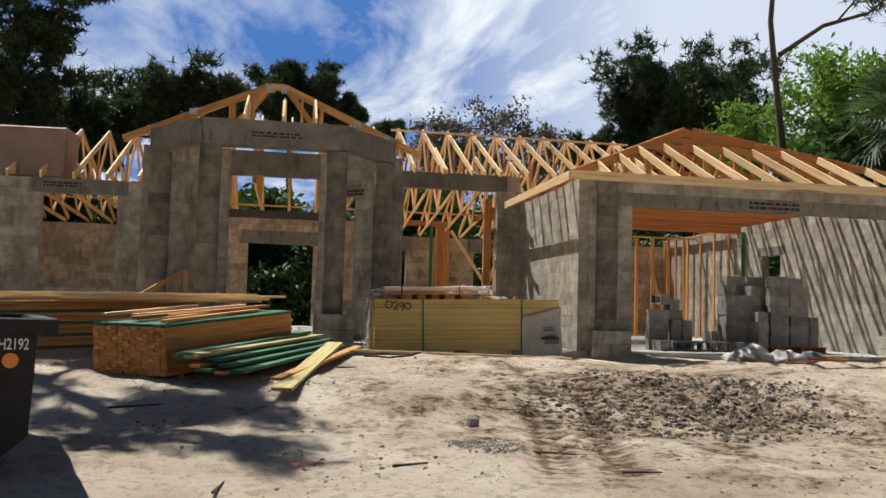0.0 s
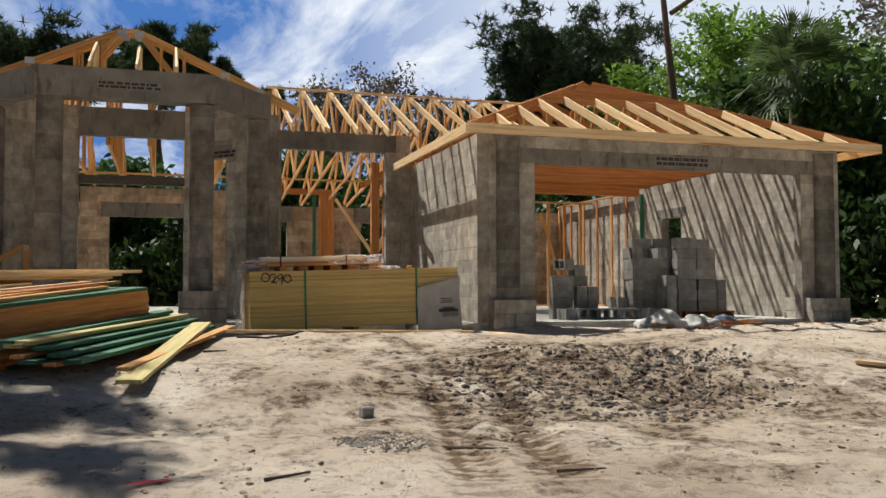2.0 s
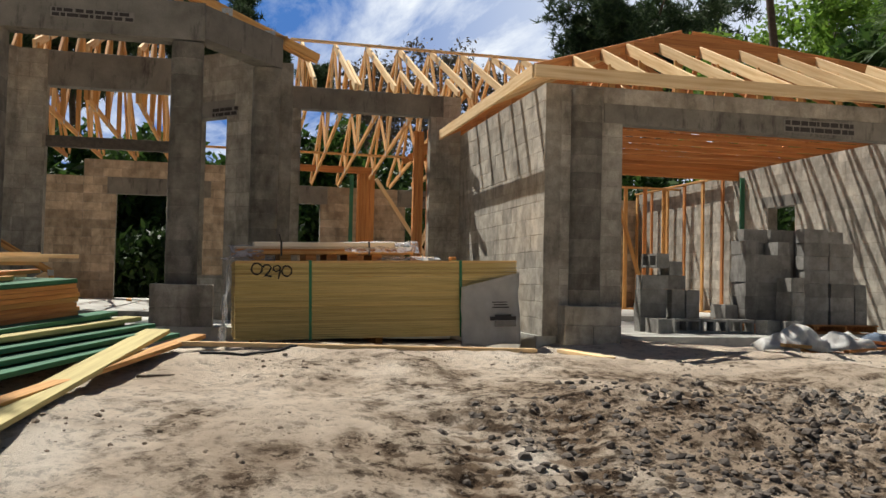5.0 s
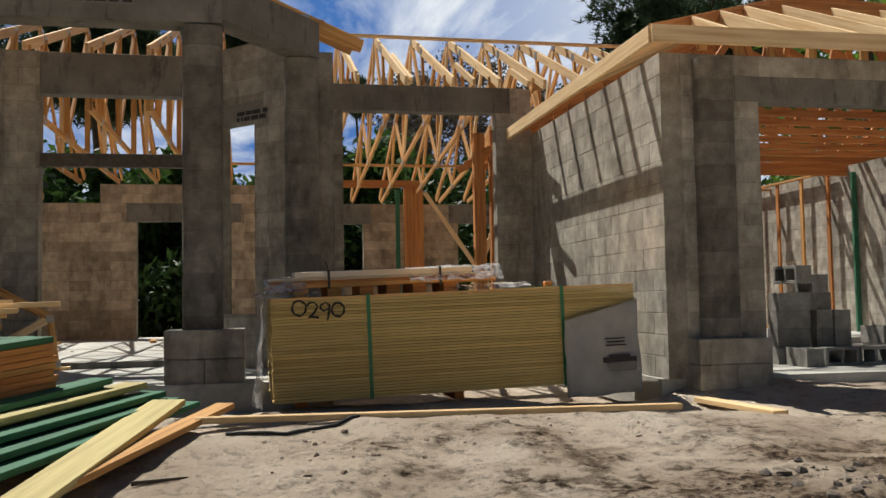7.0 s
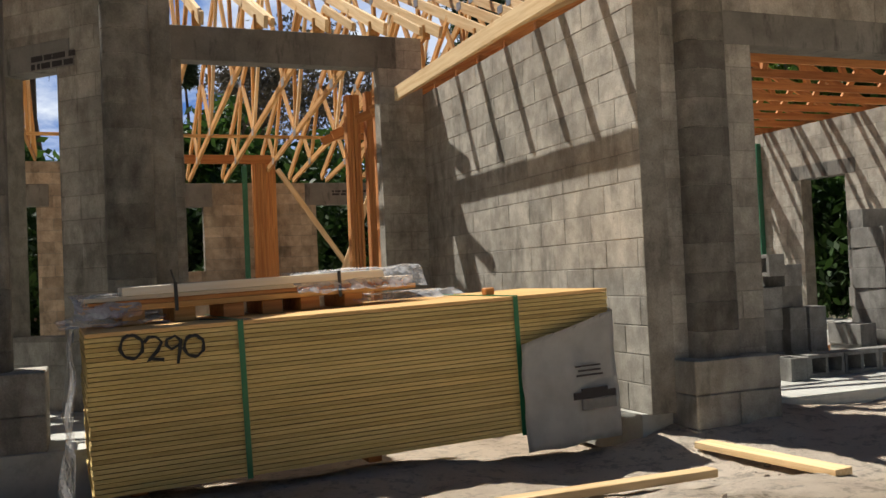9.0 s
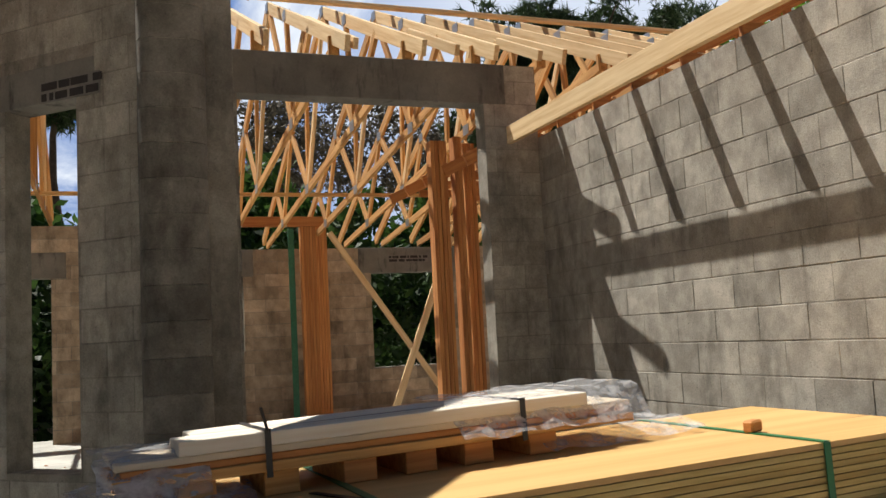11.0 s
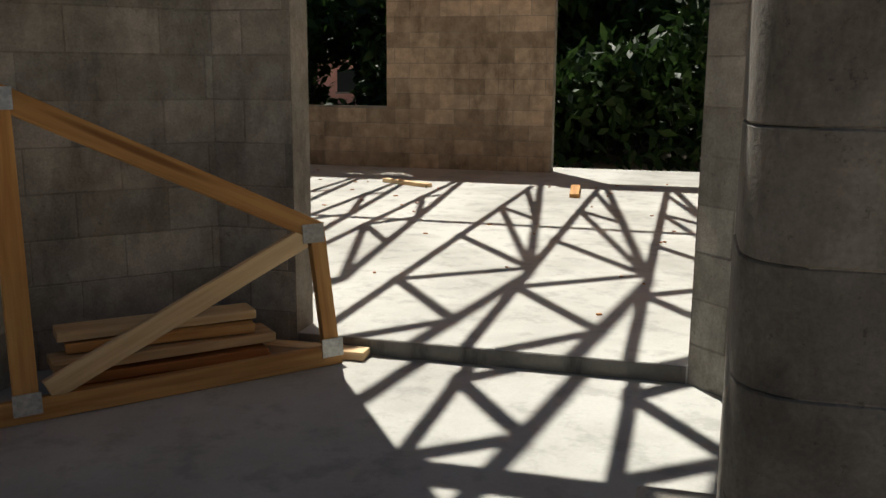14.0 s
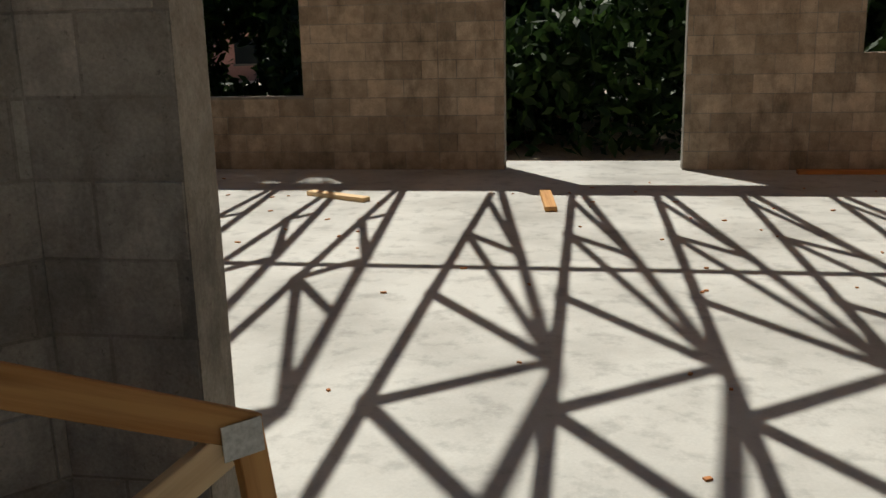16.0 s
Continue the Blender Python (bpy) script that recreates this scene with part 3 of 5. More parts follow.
stick("beam", (-6.505, 4.03, 2.45), (-4.67, 4.03, 2.45), 0.12, 0.16, plain("weathered_timber", (0.10, 0.085, 0.07), 0.9, 0, 0.3, 20), bar)

# garage hip roof
GC, GL, GR, GF, PITCH, EZ = 3.27, -0.58, 7.10, -0.46, 0.455, 2.93


def garage_truss(y, top):
    run = (top - EZ) / PITCH
    l0, l1, r1, r0 = (GL + 0.03, EZ), (GL + run, top), (GR - run, top), (GR - 0.03, EZ)
    mem = [("top_chord", l0, l1, 0.12), ("top_chord", r1, r0, 0.12), ("bottom_chord", (-0.18, 3.01), (6.78, 3.01), 0.09)]
    if r1[0] - l1[0] > 0.3:
        mem.append(("top_chord", l1, r1, 0.12))
    n = 6
    for i in range(1, n):
        x = -0.2 + (6.98) * i / n
        z = min(top, EZ + PITCH * (x - GL), EZ + PITCH * (GR - x))
        mem.append(("web", (x, 3.03), (x + (0.35 if i % 2 else -0.35), z - 0.10), 0.08))
    return truss("garage_truss", mem, [], pose(0, y, 0), "pine hip truss of the garage roof", mat=PINE_RED if top > 3.9 else PINE, turn="x")


for y in (1.72, 2.33, 2.94):
    garage_truss(y, EZ + PITCH * (y - GF))
common = garage_truss(3.5, EZ + PITCH * (GC - GL) - 0.01)
for i in range(1, 8):
    copy_thing(common, pose(0, 3.5 + 0.61 * i, 0))

for i in range(11):
    x = 0.12 + 0.632 * i
    run = min(2.2, x - GL - 0.05, GR - x - 0.05)
    j = thing("jack_rafter", pose(x, GF, EZ), "pale new pine jack rafter above the garage door", "rafter", "jack rafters")
    stick("rafter", (0, 0.02, 0.0), (0, run, run * PITCH), 0.042, 0.14, PINE_PALE, j)
    stick("strut", (0.0, run * 0.75, -0.0), (0.0, run * 0.75, run * 0.75 * PITCH - 0.06), 0.04, 0.09, PINE, j, up=Vector((1, 0, 0)))
for side, x0, s in (("w", GL, 1), ("e", GR, -1)):
    for y in (0.15, 0.72, 1.30):
        run = y - GF
        j = thing("jack_rafter", pose(x0, y, EZ), "pale new pine jack rafter at the garage hip", "rafter", "jack rafters")
        stick("rafter", (0.02 * s, 0, 0), (run * s, 0, run * PITCH), 0.042, 0.14, PINE_PALE, j)
    hip = thing("hip_rafter", pose(0, 0, 0), "pine hip rafter of the garage roof", "rafter")
    stick("rafter", (x0, GF, EZ), (x0 + s * 3.75, GF + 3.75, EZ + 3.75 * PITCH), 0.042, 0.14, PINE_RED, hip)
fascia = thing("fascia", pose(0, 0, 0), "new pine fascia boards with dark knots along the garage eaves", "fascia")
stick("board", (GL - 0.02, GF - 0.02, 2.91), (GR + 0.02, GF - 0.02, 2.91), 0.042, 0.15, PINE_PALE, fascia)
stick("board", (GL - 0.02, GF + 0.004, 2.91), (GL - 0.02, 4.2, 2.91), 0.042, 0.15, PINE_PALE, fascia)
stick("board", (GR + 0.02, GF + 0.004, 2.91), (GR + 0.02, 8.0, 2.91), 0.042, 0.15, PINE, fascia)
soffit = thing("soffit_board", pose(0, 0, 0), "pine ledger under the garage trusses", "timber")
stick("board", (0.02, 0.52, 2.93), (6.58, 0.52, 2.93), 0.04, 0.05, PINE, soffit)


# ---- timber inside ----
def post_cluster(x, y, h, n, label, mat):
    t = thing("timber_post", pose(x, y, 0), label, "post", "timber posts")
    for i in range(n):
        stick("stud", (i * 0.045, 0, 0), (i * 0.045, random.uniform(-0.01, 0.01), h), 0.04, 0.14, mat, t, up=Vector((0, 1, 0)))
    return t


GREEN = plain("green_primer", (0.03, 0.15, 0.085), 0.7, 0, 0.25, 30)
post_cluster(-1.0, 11.0, 3.02, 9, "tall built-up post of reddish pine studs", PINE_RED)
post_cluster(-0.66, 6.0, 3.25, 4, "built-up post of reddish pine studs", PINE_RED)
post_cluster(-0.40, 6.0, 3.3, 2, "built-up post of reddish pine studs", PINE_RED)
post_cluster(-0.18, 6.3, 3.3, 3, "built-up post of reddish pine studs", PINE_RED)
gp = thing("door_buck", pose(-1.14, 11.1, 0), "dark green painted timber beside the post", "timber")
stick("board", (0, 0, 0), (0, 0, 3.0), 0.09, 0.04, GREEN, gp, up=Vector((0, 1, 0)))
girder = thing("girder", pose(0, 0, 0), "pine girder carried by the built-up post", "beam")
stick("board", (-2.6, 10.98, 3.10), (-0.6, 10.98, 3.10), 0.09, 0.15, PINE_RED, girder)
for a, b in (((-0.62, 10.75, 2.9), (1.42, 10.9, 0.0)), ((0.53, 8.6, 2.57), (-0.49, 8.6, 0.02))):
    br = thing("brace", pose(0, 0, 0), "pale pine board propped as a diagonal brace", "brace", "braces")
    stick("board", a, b, 0.04, 0.09, PINE_PALE, br)


def stud_wall(x0, x1, y, h):
    t = thing("stud_wall", pose(0, y, 0), "open pine stud partition", "stud wall")
    stick("plate", (x0, 0, 0.02), (x1, 0, 0.02), 0.09, 0.04, PINE, t)
    stick("plate", (x0, 0, h - 0.02), (x1, 0, h - 0.02), 0.09, 0.04, PINE, t)
    n = int((x1 - x0) / 0.45)
    for i in range(n + 1):
        x = x0 + 0.02 + (x1 - x0 - 0.04) * i / n
        stick("stud", (x, 0, 0.04), (x, 0, h - 0.04), 0.09, 0.042, PINE if i % 3 else PINE_RED, t, up=Vector((0, 1, 0)))
    return t


stud_wall(2.6, 6.5, 9.4, 2.85)
furring = thing("stud_wall", pose(6.28, 0, 0), "open pine studs standing before the garage block wall", "stud wall")
stick("plate", (0, 7.2, 0.02), (0, 11.5, 0.02), 0.09, 0.04, PINE, furring)
stick("plate", (0, 7.2, 2.90), (0, 11.5, 2.90), 0.09, 0.04, PINE, furring)
for i in range(6):
    stick("stud", (0, 7.28 + 0.83 * i, 0.04), (0, 7.28 + 0.83 * i, 2.88), 0.042, 0.09, PINE if i % 2 else PINE_RED, furring, up=Vector((0, 1, 0)))
gp2 = thing("door_buck", pose(6.34, 6.62, -0.09), "dark green painted timber against the block wall", "timber")
stick("board", (0, 0, 0.0), (0, 0, 2.9), 0.09, 0.05, GREEN, gp2, up=Vector((0, 1, 0)))
for a, b in (((3.4, 8.9, 2.4), (2.3, 8.6, 0.0)), ((4.6, 8.9, 2.5), (5.2, 8.5, 0.0))):
    br = thing("brace", pose(0, 0, 0), "pine board propped as a diagonal brace", "brace", "braces")
    stick("board", a, b, 0.04, 0.09, PINE, br)
beam = thing("garage_girder", pose(0, 0, 0), "doubled pine girder over the garage", "beam")
stick("board", (0.02, 6.9, 2.88), (6.58, 6.9, 2.88), 0.09, 0.2, PINE_RED, beam)


# stamped marks on the lintels: dark label with pale bars
MARK, MARK_PALE = plain("label_ink", (0.035, 0.03, 0.03), 0.8), plain("label_paper", (0.2, 0.19, 0.175), 0.8)


def stamp(x, y, z, w, h, turn=0):
    t = thing("lintel_label", pose(x, y, z, 0, 0, turn), "dark printed maker label with pale bars on the lintel", "label", "lintel labels")
    part("sheet", box((w, 0.004, h)), MARK_PALE, t)
    for r in range(2):
        u = -w / 2 + 0.02
        while u < w / 2 - 0.05:
            ln = random.uniform(0.03, 0.14)
            piece("bar", shared_box((round(min(ln, w / 2 - u - 0.02), 2), 0.004, h * 0.34), MARK, 0.0), t, pose(u + ln / 2, -0.004, (0.24 - 0.48 * r) * h))
            u += ln + random.uniform(0.01, 0.03)
    return t


stamp(3.55, 0.24, 2.64, 1.05, 0.17)
stamp(-5.55, 1.415, 3.64, 0.95, 0.12)
stamp(-9.9, 4.44, 2.93, 0.8, 0.13)
stamp(0.9, 11.592, 2.56, 0.7, 0.12)
stamp(-4.0, 3.27, 2.9, 0.5, 0.14, -45)


# ---- stack of sheathing in front of the niche ----
SHEET_EDGE = wood("sheathing_edge", (0.66, 0.50, 0.20), (0.50, 0.36, 0.12), 0, 1.6, 0.8)
SHEET_TOP = wood("plywood_face", (0.70, 0.44, 0.17), (0.58, 0.33, 0.11), 0, 0.35, 0.6)
STRAP_GREEN = plain("green_strap", (0.015, 0.16, 0.06), 0.4, 0, 0.1)
STRAP_BLACK = plain("black_strap", (0.012, 0.012, 0.014), 0.4, 0, 0.1)
SPRAY = plain("black_spray_paint", (0.012, 0.011, 0.010), 0.7, 0, 0.2)
TARP = plain("white_bag", (0.62, 0.61, 0.59), 0.55, 0, 0.12, 6, 0.3)


def film_material(name="plastic_film", thin=0.12, thick=0.6):
    m, nodes, links, bsdf = material(name)
    w = world_coords(nodes, links)
    n = noise_tex(nodes, links, w, 9, 5, 0.65)
    bsdf.inputs["Base Color"].default_value = (0.85, 0.85, 0.86, 1)
    bsdf.inputs["Roughness"].default_value = 0.22
    bump(nodes, links, n, 1.0, 0.03, bsdf)
    tr = nodes.new("ShaderNodeBsdfTransparent")
    mx = nodes.new("ShaderNodeMixShader")
    fac = ramp(nodes, links, noise_tex(nodes, links, w, 14, 4, 0.6), [(0.35, grey(thin)), (0.7, grey(thick))])
    links.new(fac, mx.inputs[0])
    links.new(tr.outputs[0], mx.inputs[1])
    links.new(bsdf.outputs[0], mx.inputs[2])
    links.new(mx.outputs[0], nodes["Material Output"].inputs["Surface"])
    return m


FILM = film_material()
FILM_CLEAR = film_material("clear_film", 0.03, 0.2)
# pine raised to near white: sunlight on the pack's top boards, as colour
BOARD_SUNLIT = wood("board_whitened_for_sun", (0.90, 0.83, 0.72), (0.80, 0.69, 0.54), 0, 0.8)


def text_mesh(words, size, mat, parent, m, name="lettering", weight=0.0, label=""):
    cu = bpy.data.curves.new(name, "FONT")
    cu.body, cu.size, cu.align_x, cu.align_y, cu.extrude, cu.offset = words, size, "CENTER", "CENTER", 0.002, weight
    tmp = bpy.data.objects.new(name, cu)
    scene.collection.objects.link(tmp)
    me = bpy.data.meshes.new_from_object(tmp.evaluated_get(bpy.context.evaluated_depsgraph_get()))
    bpy.data.objects.remove(tmp)
    me.materials.append(mat)
    ob = new(name, me)
    ob.parent, ob.matrix_basis = parent, m
    if label:
        ob["label"] = label
    return ob


def crumpled(nx, ny, fn, amp, scale, seed, thick=0.003):
    """A thin creased sheet; fn maps (u, v) in 0..1 to a place."""
    bm = bmesh.new()
    g = []
    for j in range(ny + 1):
        row = []
        for i in range(nx + 1):
            p = Vector(fn(i / nx, j / ny))
            q = p * scale + Vector((seed, seed * 0.7, 0))
            p += amp * Vector((noise.noise(q), noise.noise(q + Vector((7, 0, 0))), noise.noise(q + Vector((0, 9, 0)))))
            row.append(bm.verts.new(p))
        g.append(row)
    for j in range(ny):
        for i in range(nx):
            bm.faces.new((g[j][i], g[j][i + 1], g[j + 1][i + 1], g[j + 1][i]))
    if thick:
        bmesh.ops.solidify(bm, geom=bm.faces[:], thickness=thick)
    return bm


PL, PD, PN, PH = 3.25, 1.22, 34, 0.0257
PM = pose(-3.775, 0.10, -0.18, 0, -1.65, 1.7)
stack = thing("sheathing_stack", PM, "strapped stack of yellow-edged sheathing boards", "board stack")
for i in range(PN):
    me = shared_box((PL, PD, PH - 0.0035), SHEET_TOP if i == PN - 1 else SHEET_EDGE, 0.0015)
    piece("sheet", me, stack, pose(PL / 2 + random.uniform(-0.006, 0.006), PD / 2 + random.uniform(-0.004, 0.004), 0.012 + (i + 0.5) * PH))
TOPZ = 0.012 + PN * PH
for s in (0.82, 2.56):
    piece("strap", shared_box((0.032, 0.004, TOPZ), STRAP_GREEN, 0), stack, pose(s, -0.009, TOPZ / 2))
    piece("strap", shared_box((0.032, PD + 0.02, 0.004), STRAP_GREEN, 0), stack, pose(s, PD / 2, TOPZ + 0.003))
piece("strap", shared_box((0.03, 0.52, 0.004), STRAP_BLACK, 0), stack, pose(0.78, 0.27, TOPZ + 0.003, 0, 0, 22))
for x in (0.25, 1.65, 3.0):
    piece("runner", shared_box((0.09, PD - 0.4, 0.085), PINE_RED), stack, pose(x, PD / 2 + 0.08, -0.04))
def spray_digit(char, x, z, w, h):
    """A numeral sprayed by hand in one thin wavering stroke."""
    ring = [(math.sin(a) * 0.5, math.cos(a) * 0.5) for a in [i * math.tau / 18 for i in range(20)]]
    two = [(-0.42, 0.25), (-0.2, 0.48), (0.2, 0.48), (0.4, 0.22), (0.2, -0.1), (-0.15, -0.38), (-0.35, -0.5), (-0.1, -0.42), (0.5, -0.46)]
    nine = [(0.36, 0.3), (0.1, 0.5), (-0.3, 0.38), (-0.38, 0.12), (-0.1, -0.04), (0.3, 0.12), (0.38, 0.34), (0.36, -0.05), (0.2, -0.62)]
    path = {"0": ring, "2": two, "9": nine}[char]
    bm = bmesh.new()
    rows = []
    for i, (u, v) in enumerate(path):
        a, b = path[max(0, i - 1)], path[min(len(path) - 1, i + 1)]
        t = Vector(((b[0] - a[0]) * w, (b[1] - a[1]) * h)).normalized()
        r = 0.0085 + 0.0022 * math.sin(i * 1.7 + x * 20)
        px, pz = u * w + 0.003 * math.sin(i * 2.3), v * h + 0.003 * math.cos(i * 1.9)
        rows.append([bm.verts.new((px - t.y * r, -0.001, pz + t.x * r)), bm.verts.new((px, -0.003, pz)), bm.verts.new((px + t.y * r, -0.001, pz - t.x * r))])
    for a, b in zip(rows, rows[1:]):
        for k in (0, 1):
            bm.faces.new((a[k], b[k], b[k + 1], a[k + 1]))
    d = part("digit", bm, SPRAY, stack, "black hand-sprayed " + char)
    d.matrix_basis = pose(x, -0.011, z)


for ch, x, dz, w, h in (("0", 0.235, 0.016, 0.115, 0.125), ("2", 0.345, -0.004, 0.11, 0.135), ("9", 0.45, -0.012, 0.10, 0.135), ("0", 0.56, -0.01, 0.105, 0.115)):
    spray_digit(ch, x, TOPZ - 0.105 + dz, w, h)

# white bag pulled over the east end
def bag_place(u, v):
    s = 2.55 + u * 1.35
    z = -0.10 + (TOPZ + 0.07 - max(0.02, 0.28 - 0.32 * u)) * v
    if s < PL + 0.02:
        return (s, -0.055 - 0.02 * math.sin(u * 9), z)
    return (PL + 0.03 + 0.01 * math.sin(v * 7), -0.03 + (s - PL - 0.02), z)


bag = tagged(mesh_object("bag_wrap", crumpled(40, 16, bag_place, 0.016, 5.0, 3.1), TARP, None, "", True), "white woven bag wrapped round the stack end", "wrapping")
bag.matrix_basis = PM
for k, (x, z, w, h, mt) in enumerate(((3.02, 0.34, 0.20, 0.012, MARK), (3.02, 0.37, 0.17, 0.012, MARK), (3.01, 0.40, 0.19, 0.010, MARK), (3.05, 0.21, 0.32, 0.045, MARK), (3.08, 0.15, 0.26, 0.07, MARK_PALE), (3.05, 0.24, 0.2, 0.03, MARK))):
    piece("print_bar", shared_box((w, 0.003, h), mt, 0), bag, pose(x, -0.088, z))
film = tagged(mesh_object("plastic_sheet", crumpled(14, 22, lambda u, v: (-0.05 - 0.10 * (1 - v) * (0.4 + 0.6 * math.sin(u * 5) ** 2), -0.06 + u * 1.25, -0.02 + v * (TOPZ + 0.05)), 0.05, 4.0, 8.2, 0), FILM, None, "", True), "torn translucent plastic hanging off the stack end", "plastic sheet")
film.matrix_basis = PM

# banded pack of boards lying on the stack
pack = thing("board_pack", PM @ pose(0.0, 0.52, TOPZ - 0.0005, 0, 0, 3) @ Matrix.Diagonal((1, 1, 0.86, 1)), "banded pack of boards on blocks in torn plastic, top boards whitened for sunlight", "board pack")
for x in (0.3, 0.6, 0.9, 1.15, 1.4, 1.7):
    piece("spacer", shared_box((0.13, 0.42, 0.10), PINE_RED if x > 0.6 else PINE), pack, pose(x, 0.25, 0.05))
for k, (x0, x1, y0, y1, z, h, mt) in enumerate(((0.02, 2.15, 0.02, 0.5, 0.122, 0.042, PINE), (0.05, 2.12, 0.04, 0.48, 0.160, 0.03, PINE_RED), (0.03, 2.14, 0.03, 0.5, 0.192, 0.03, BOARD_SUNLIT), (0.24, 1.92, 0.02, 0.22, 0.238, 0.06, BOARD_SUNLIT), (0.32, 1.95, 0.24, 0.44, 0.238, 0.058, BOARD_SUNLIT))):
    piece("board", shared_box((x1 - x0, y1 - y0, h), mt), pack, pose((x0 + x1) / 2, (y0 + y1) / 2, z))
for x in (0.55, 1.6):
    piece("strap", shared_box((0.022, 0.005, 0.20), STRAP_BLACK, 0), pack, pose(x, 0.012, 0.18))
    piece("strap", shared_box((0.022, 0.44, 0.005), STRAP_BLACK, 0), pack, pose(x, 0.23, 0.272))
stick("strap_end", (0.55, 0.01, 0.27), (0.525, -0.01, 0.37), 0.012, 0.003, STRAP_BLACK, pack)
wrapsheets = ((-0.03, 0.34, 0.225, 0.16, 1.3), (1.3, 2.22, 0.285, 0.16, 5.7), (-0.12, 0.5, 0.06, 0.05, 9.1), (1.7, 2.5, 0.07, 0.05, 4.2))
for x0, x1, z, hang, seed in wrapsheets:
    f = lambda u, v, x0=x0, x1=x1, z=z, hang=hang: (x0 + (x1 - x0) * u, -0.05 + 0.60 * v, max(0.012, z - hang * max(0, 1 - v * 4)))
    part("film", crumpled(26, 18, f, 0.022, 9.0, seed, 0), FILM, pack, "torn clear plastic film", True)
chip = thing("brick_chip", PM @ pose(2.58, 0.42, TOPZ + 0.028, 0, 0, 20), "small brown block chip on the sheathing", "block")
part("chip", box((0.085, 0.05, 0.05), bevel=0.008), PINE_RED, chip)


# ---- lumber ----
BOARD_GREEN = wood("treated_green", (0.035, 0.17, 0.085), (0.018, 0.085, 0.045), 0, 1.0, 0.7)
BOARD_OLIVE = wood("treated_pale", (0.52, 0.45, 0.20), (0.38, 0.31, 0.13), 0, 1.0, 0.75)


def lumber_bundle(name, m, length, cols, rows, w, h, mats, label, cover=None):
    t = thing(name, m, label, "lumber stack", "lumber stacks")
    for r in range(rows):
        for c in range(cols):
            mt = cover if cover and r == rows - 1 else mats[(r * 7 + c * 3) % len(mats)]
            ob = piece("board", shared_box((length, w - 0.003, h - 0.003), mt, 0.002), t, pose(length / 2 + random.uniform(-0.02, 0.02), (c + 0.5) * w, 0.09 + (r + 0.5) * h))
    for x in (0.3, length - 0.3):
        piece("bolster", shared_box((0.09, cols * w, 0.088), PINE_RED), t, pose(x, cols * w / 2, 0.044))
    return t


def lifted(a, b, clear):
    """Ends of a board laid from a to b on the sand, high enough to lie on its bumps."""
    za, zb = ground_z(*a), ground_z(*b)
    gap = max(ground_z(a[0] + (b[0] - a[0]) * k / 10, a[1] + (b[1] - a[1]) * k / 10) - (za + (zb - za) * k / 10) for k in range(11))
    return za + gap + clear, zb + gap + clear


def yaw_of(a, b):
    return math.degrees(math.atan2(b[1] - a[1], b[0] - a[0]))


A0, A1 = (-6.65, -3.75), (-5.15, -1.25)
AL = math.dist(A0, A1)
# mostly the darkest pine, so the bundle's shade is partly in its colour
lumber_bundle("lumber_bundle", pose(A0[0], A0[1], -0.44, 0, -4.0, yaw_of(A0, A1)), AL, 12, 15, 0.092, 0.042, (PINE_RED, PINE_RED, PINE, PINE_RED), "banded bundle of brown pine studs, darkened for shade, under a green board", BOARD_GREEN)
B0, B1 = (-10.6, -2.7), (-6.6, -0.7)
BL = math.dist(B0, B1)
lumber_bundle("lumber_bundle", pose(B0[0], B0[1], -0.40, 0, -2.0, yaw_of(B0, B1)), BL, 11, 18, 0.115, 0.042, (PINE_RED, PINE, BOARD_GREEN, PINE), "tall banded bundle of mixed pine and green boards")
LOOSE_TOP = [(-10.7, -2.55, 0.50, 4.9, 24), (-9.9, -2.1, 0.52, 4.5, 20), (-10.4, -1.7, 0.56, 5.0, 25), (-10.2, -2.3, 0.545, 4.9, 18), (-9.6, -1.5, 0.60, 4.4, 12), (-9.2, -1.9, 0.575, 3.9, 26), (-10.0, -1.2, 0.62, 4.4, 14)]
for x, y, z, ln, yaw in LOOSE_TOP:
    b = thing("loose_board", pose(x, y, z, 0, -1.2, yaw), "loose sunlit pine board on top of the lumber", "board", "loose boards")
    part("board", box((ln, random.choice((0.09, 0.14, 0.19)), 0.038), (ln / 2, 0, 0), 0.003), random.choice((PINE_PALE, PINE, PINE_PALE)), b)
for i in range(9):
    along, across = 0.05 + 0.16 * (i % 4), 0.12 + 0.115 * i
    ca, sa = math.cos(radians(yaw_of(A0, A1))), math.sin(radians(yaw_of(A0, A1)))
    b = thing("loose_board", pose(A0[0] + along * ca - across * sa, A0[1] + along * sa + across * ca, 0.315 + 0.03 * (i % 3), 0, -4.0, yaw_of(A0, A1) + random.uniform(-4, 9)), "loose pale board thrown across the bundle", "board", "loose boards")
    ln = random.uniform(2.0, 2.8)
    part("board", box((ln, 0.09, 0.036), (ln / 2, 0, 0), 0.003), random.choice((PINE_PALE, PINE, PINE_PALE, PINE_RED)), b)
PLANKS = [(-6.45, -3.95, -4.95, -0.95, 0.30, 0), (-6.25, -4.00, -4.75, -0.75, 0.235, 1), (-6.1, -4.02, -4.62, -0.75, 0.16, 0), (-6.35, -4.0, -4.9, -0.8, 0.19, 1),
          (-5.95, -4.1, -4.52, -0.75, 0.10, 0), (-6.2, -4.15, -4.6, -0.8, 0.07, 0), (-5.8, -4.2, -4.40, -0.62, 0.045, 0), (-6.0, -4.2, -4.45, -0.70, 0.025, 2), (-6.3, -4.1, -4.8, -0.9, 0.13, 2), (-6.5, -3.9, -5.0, -1.0, 0.25, 0)]
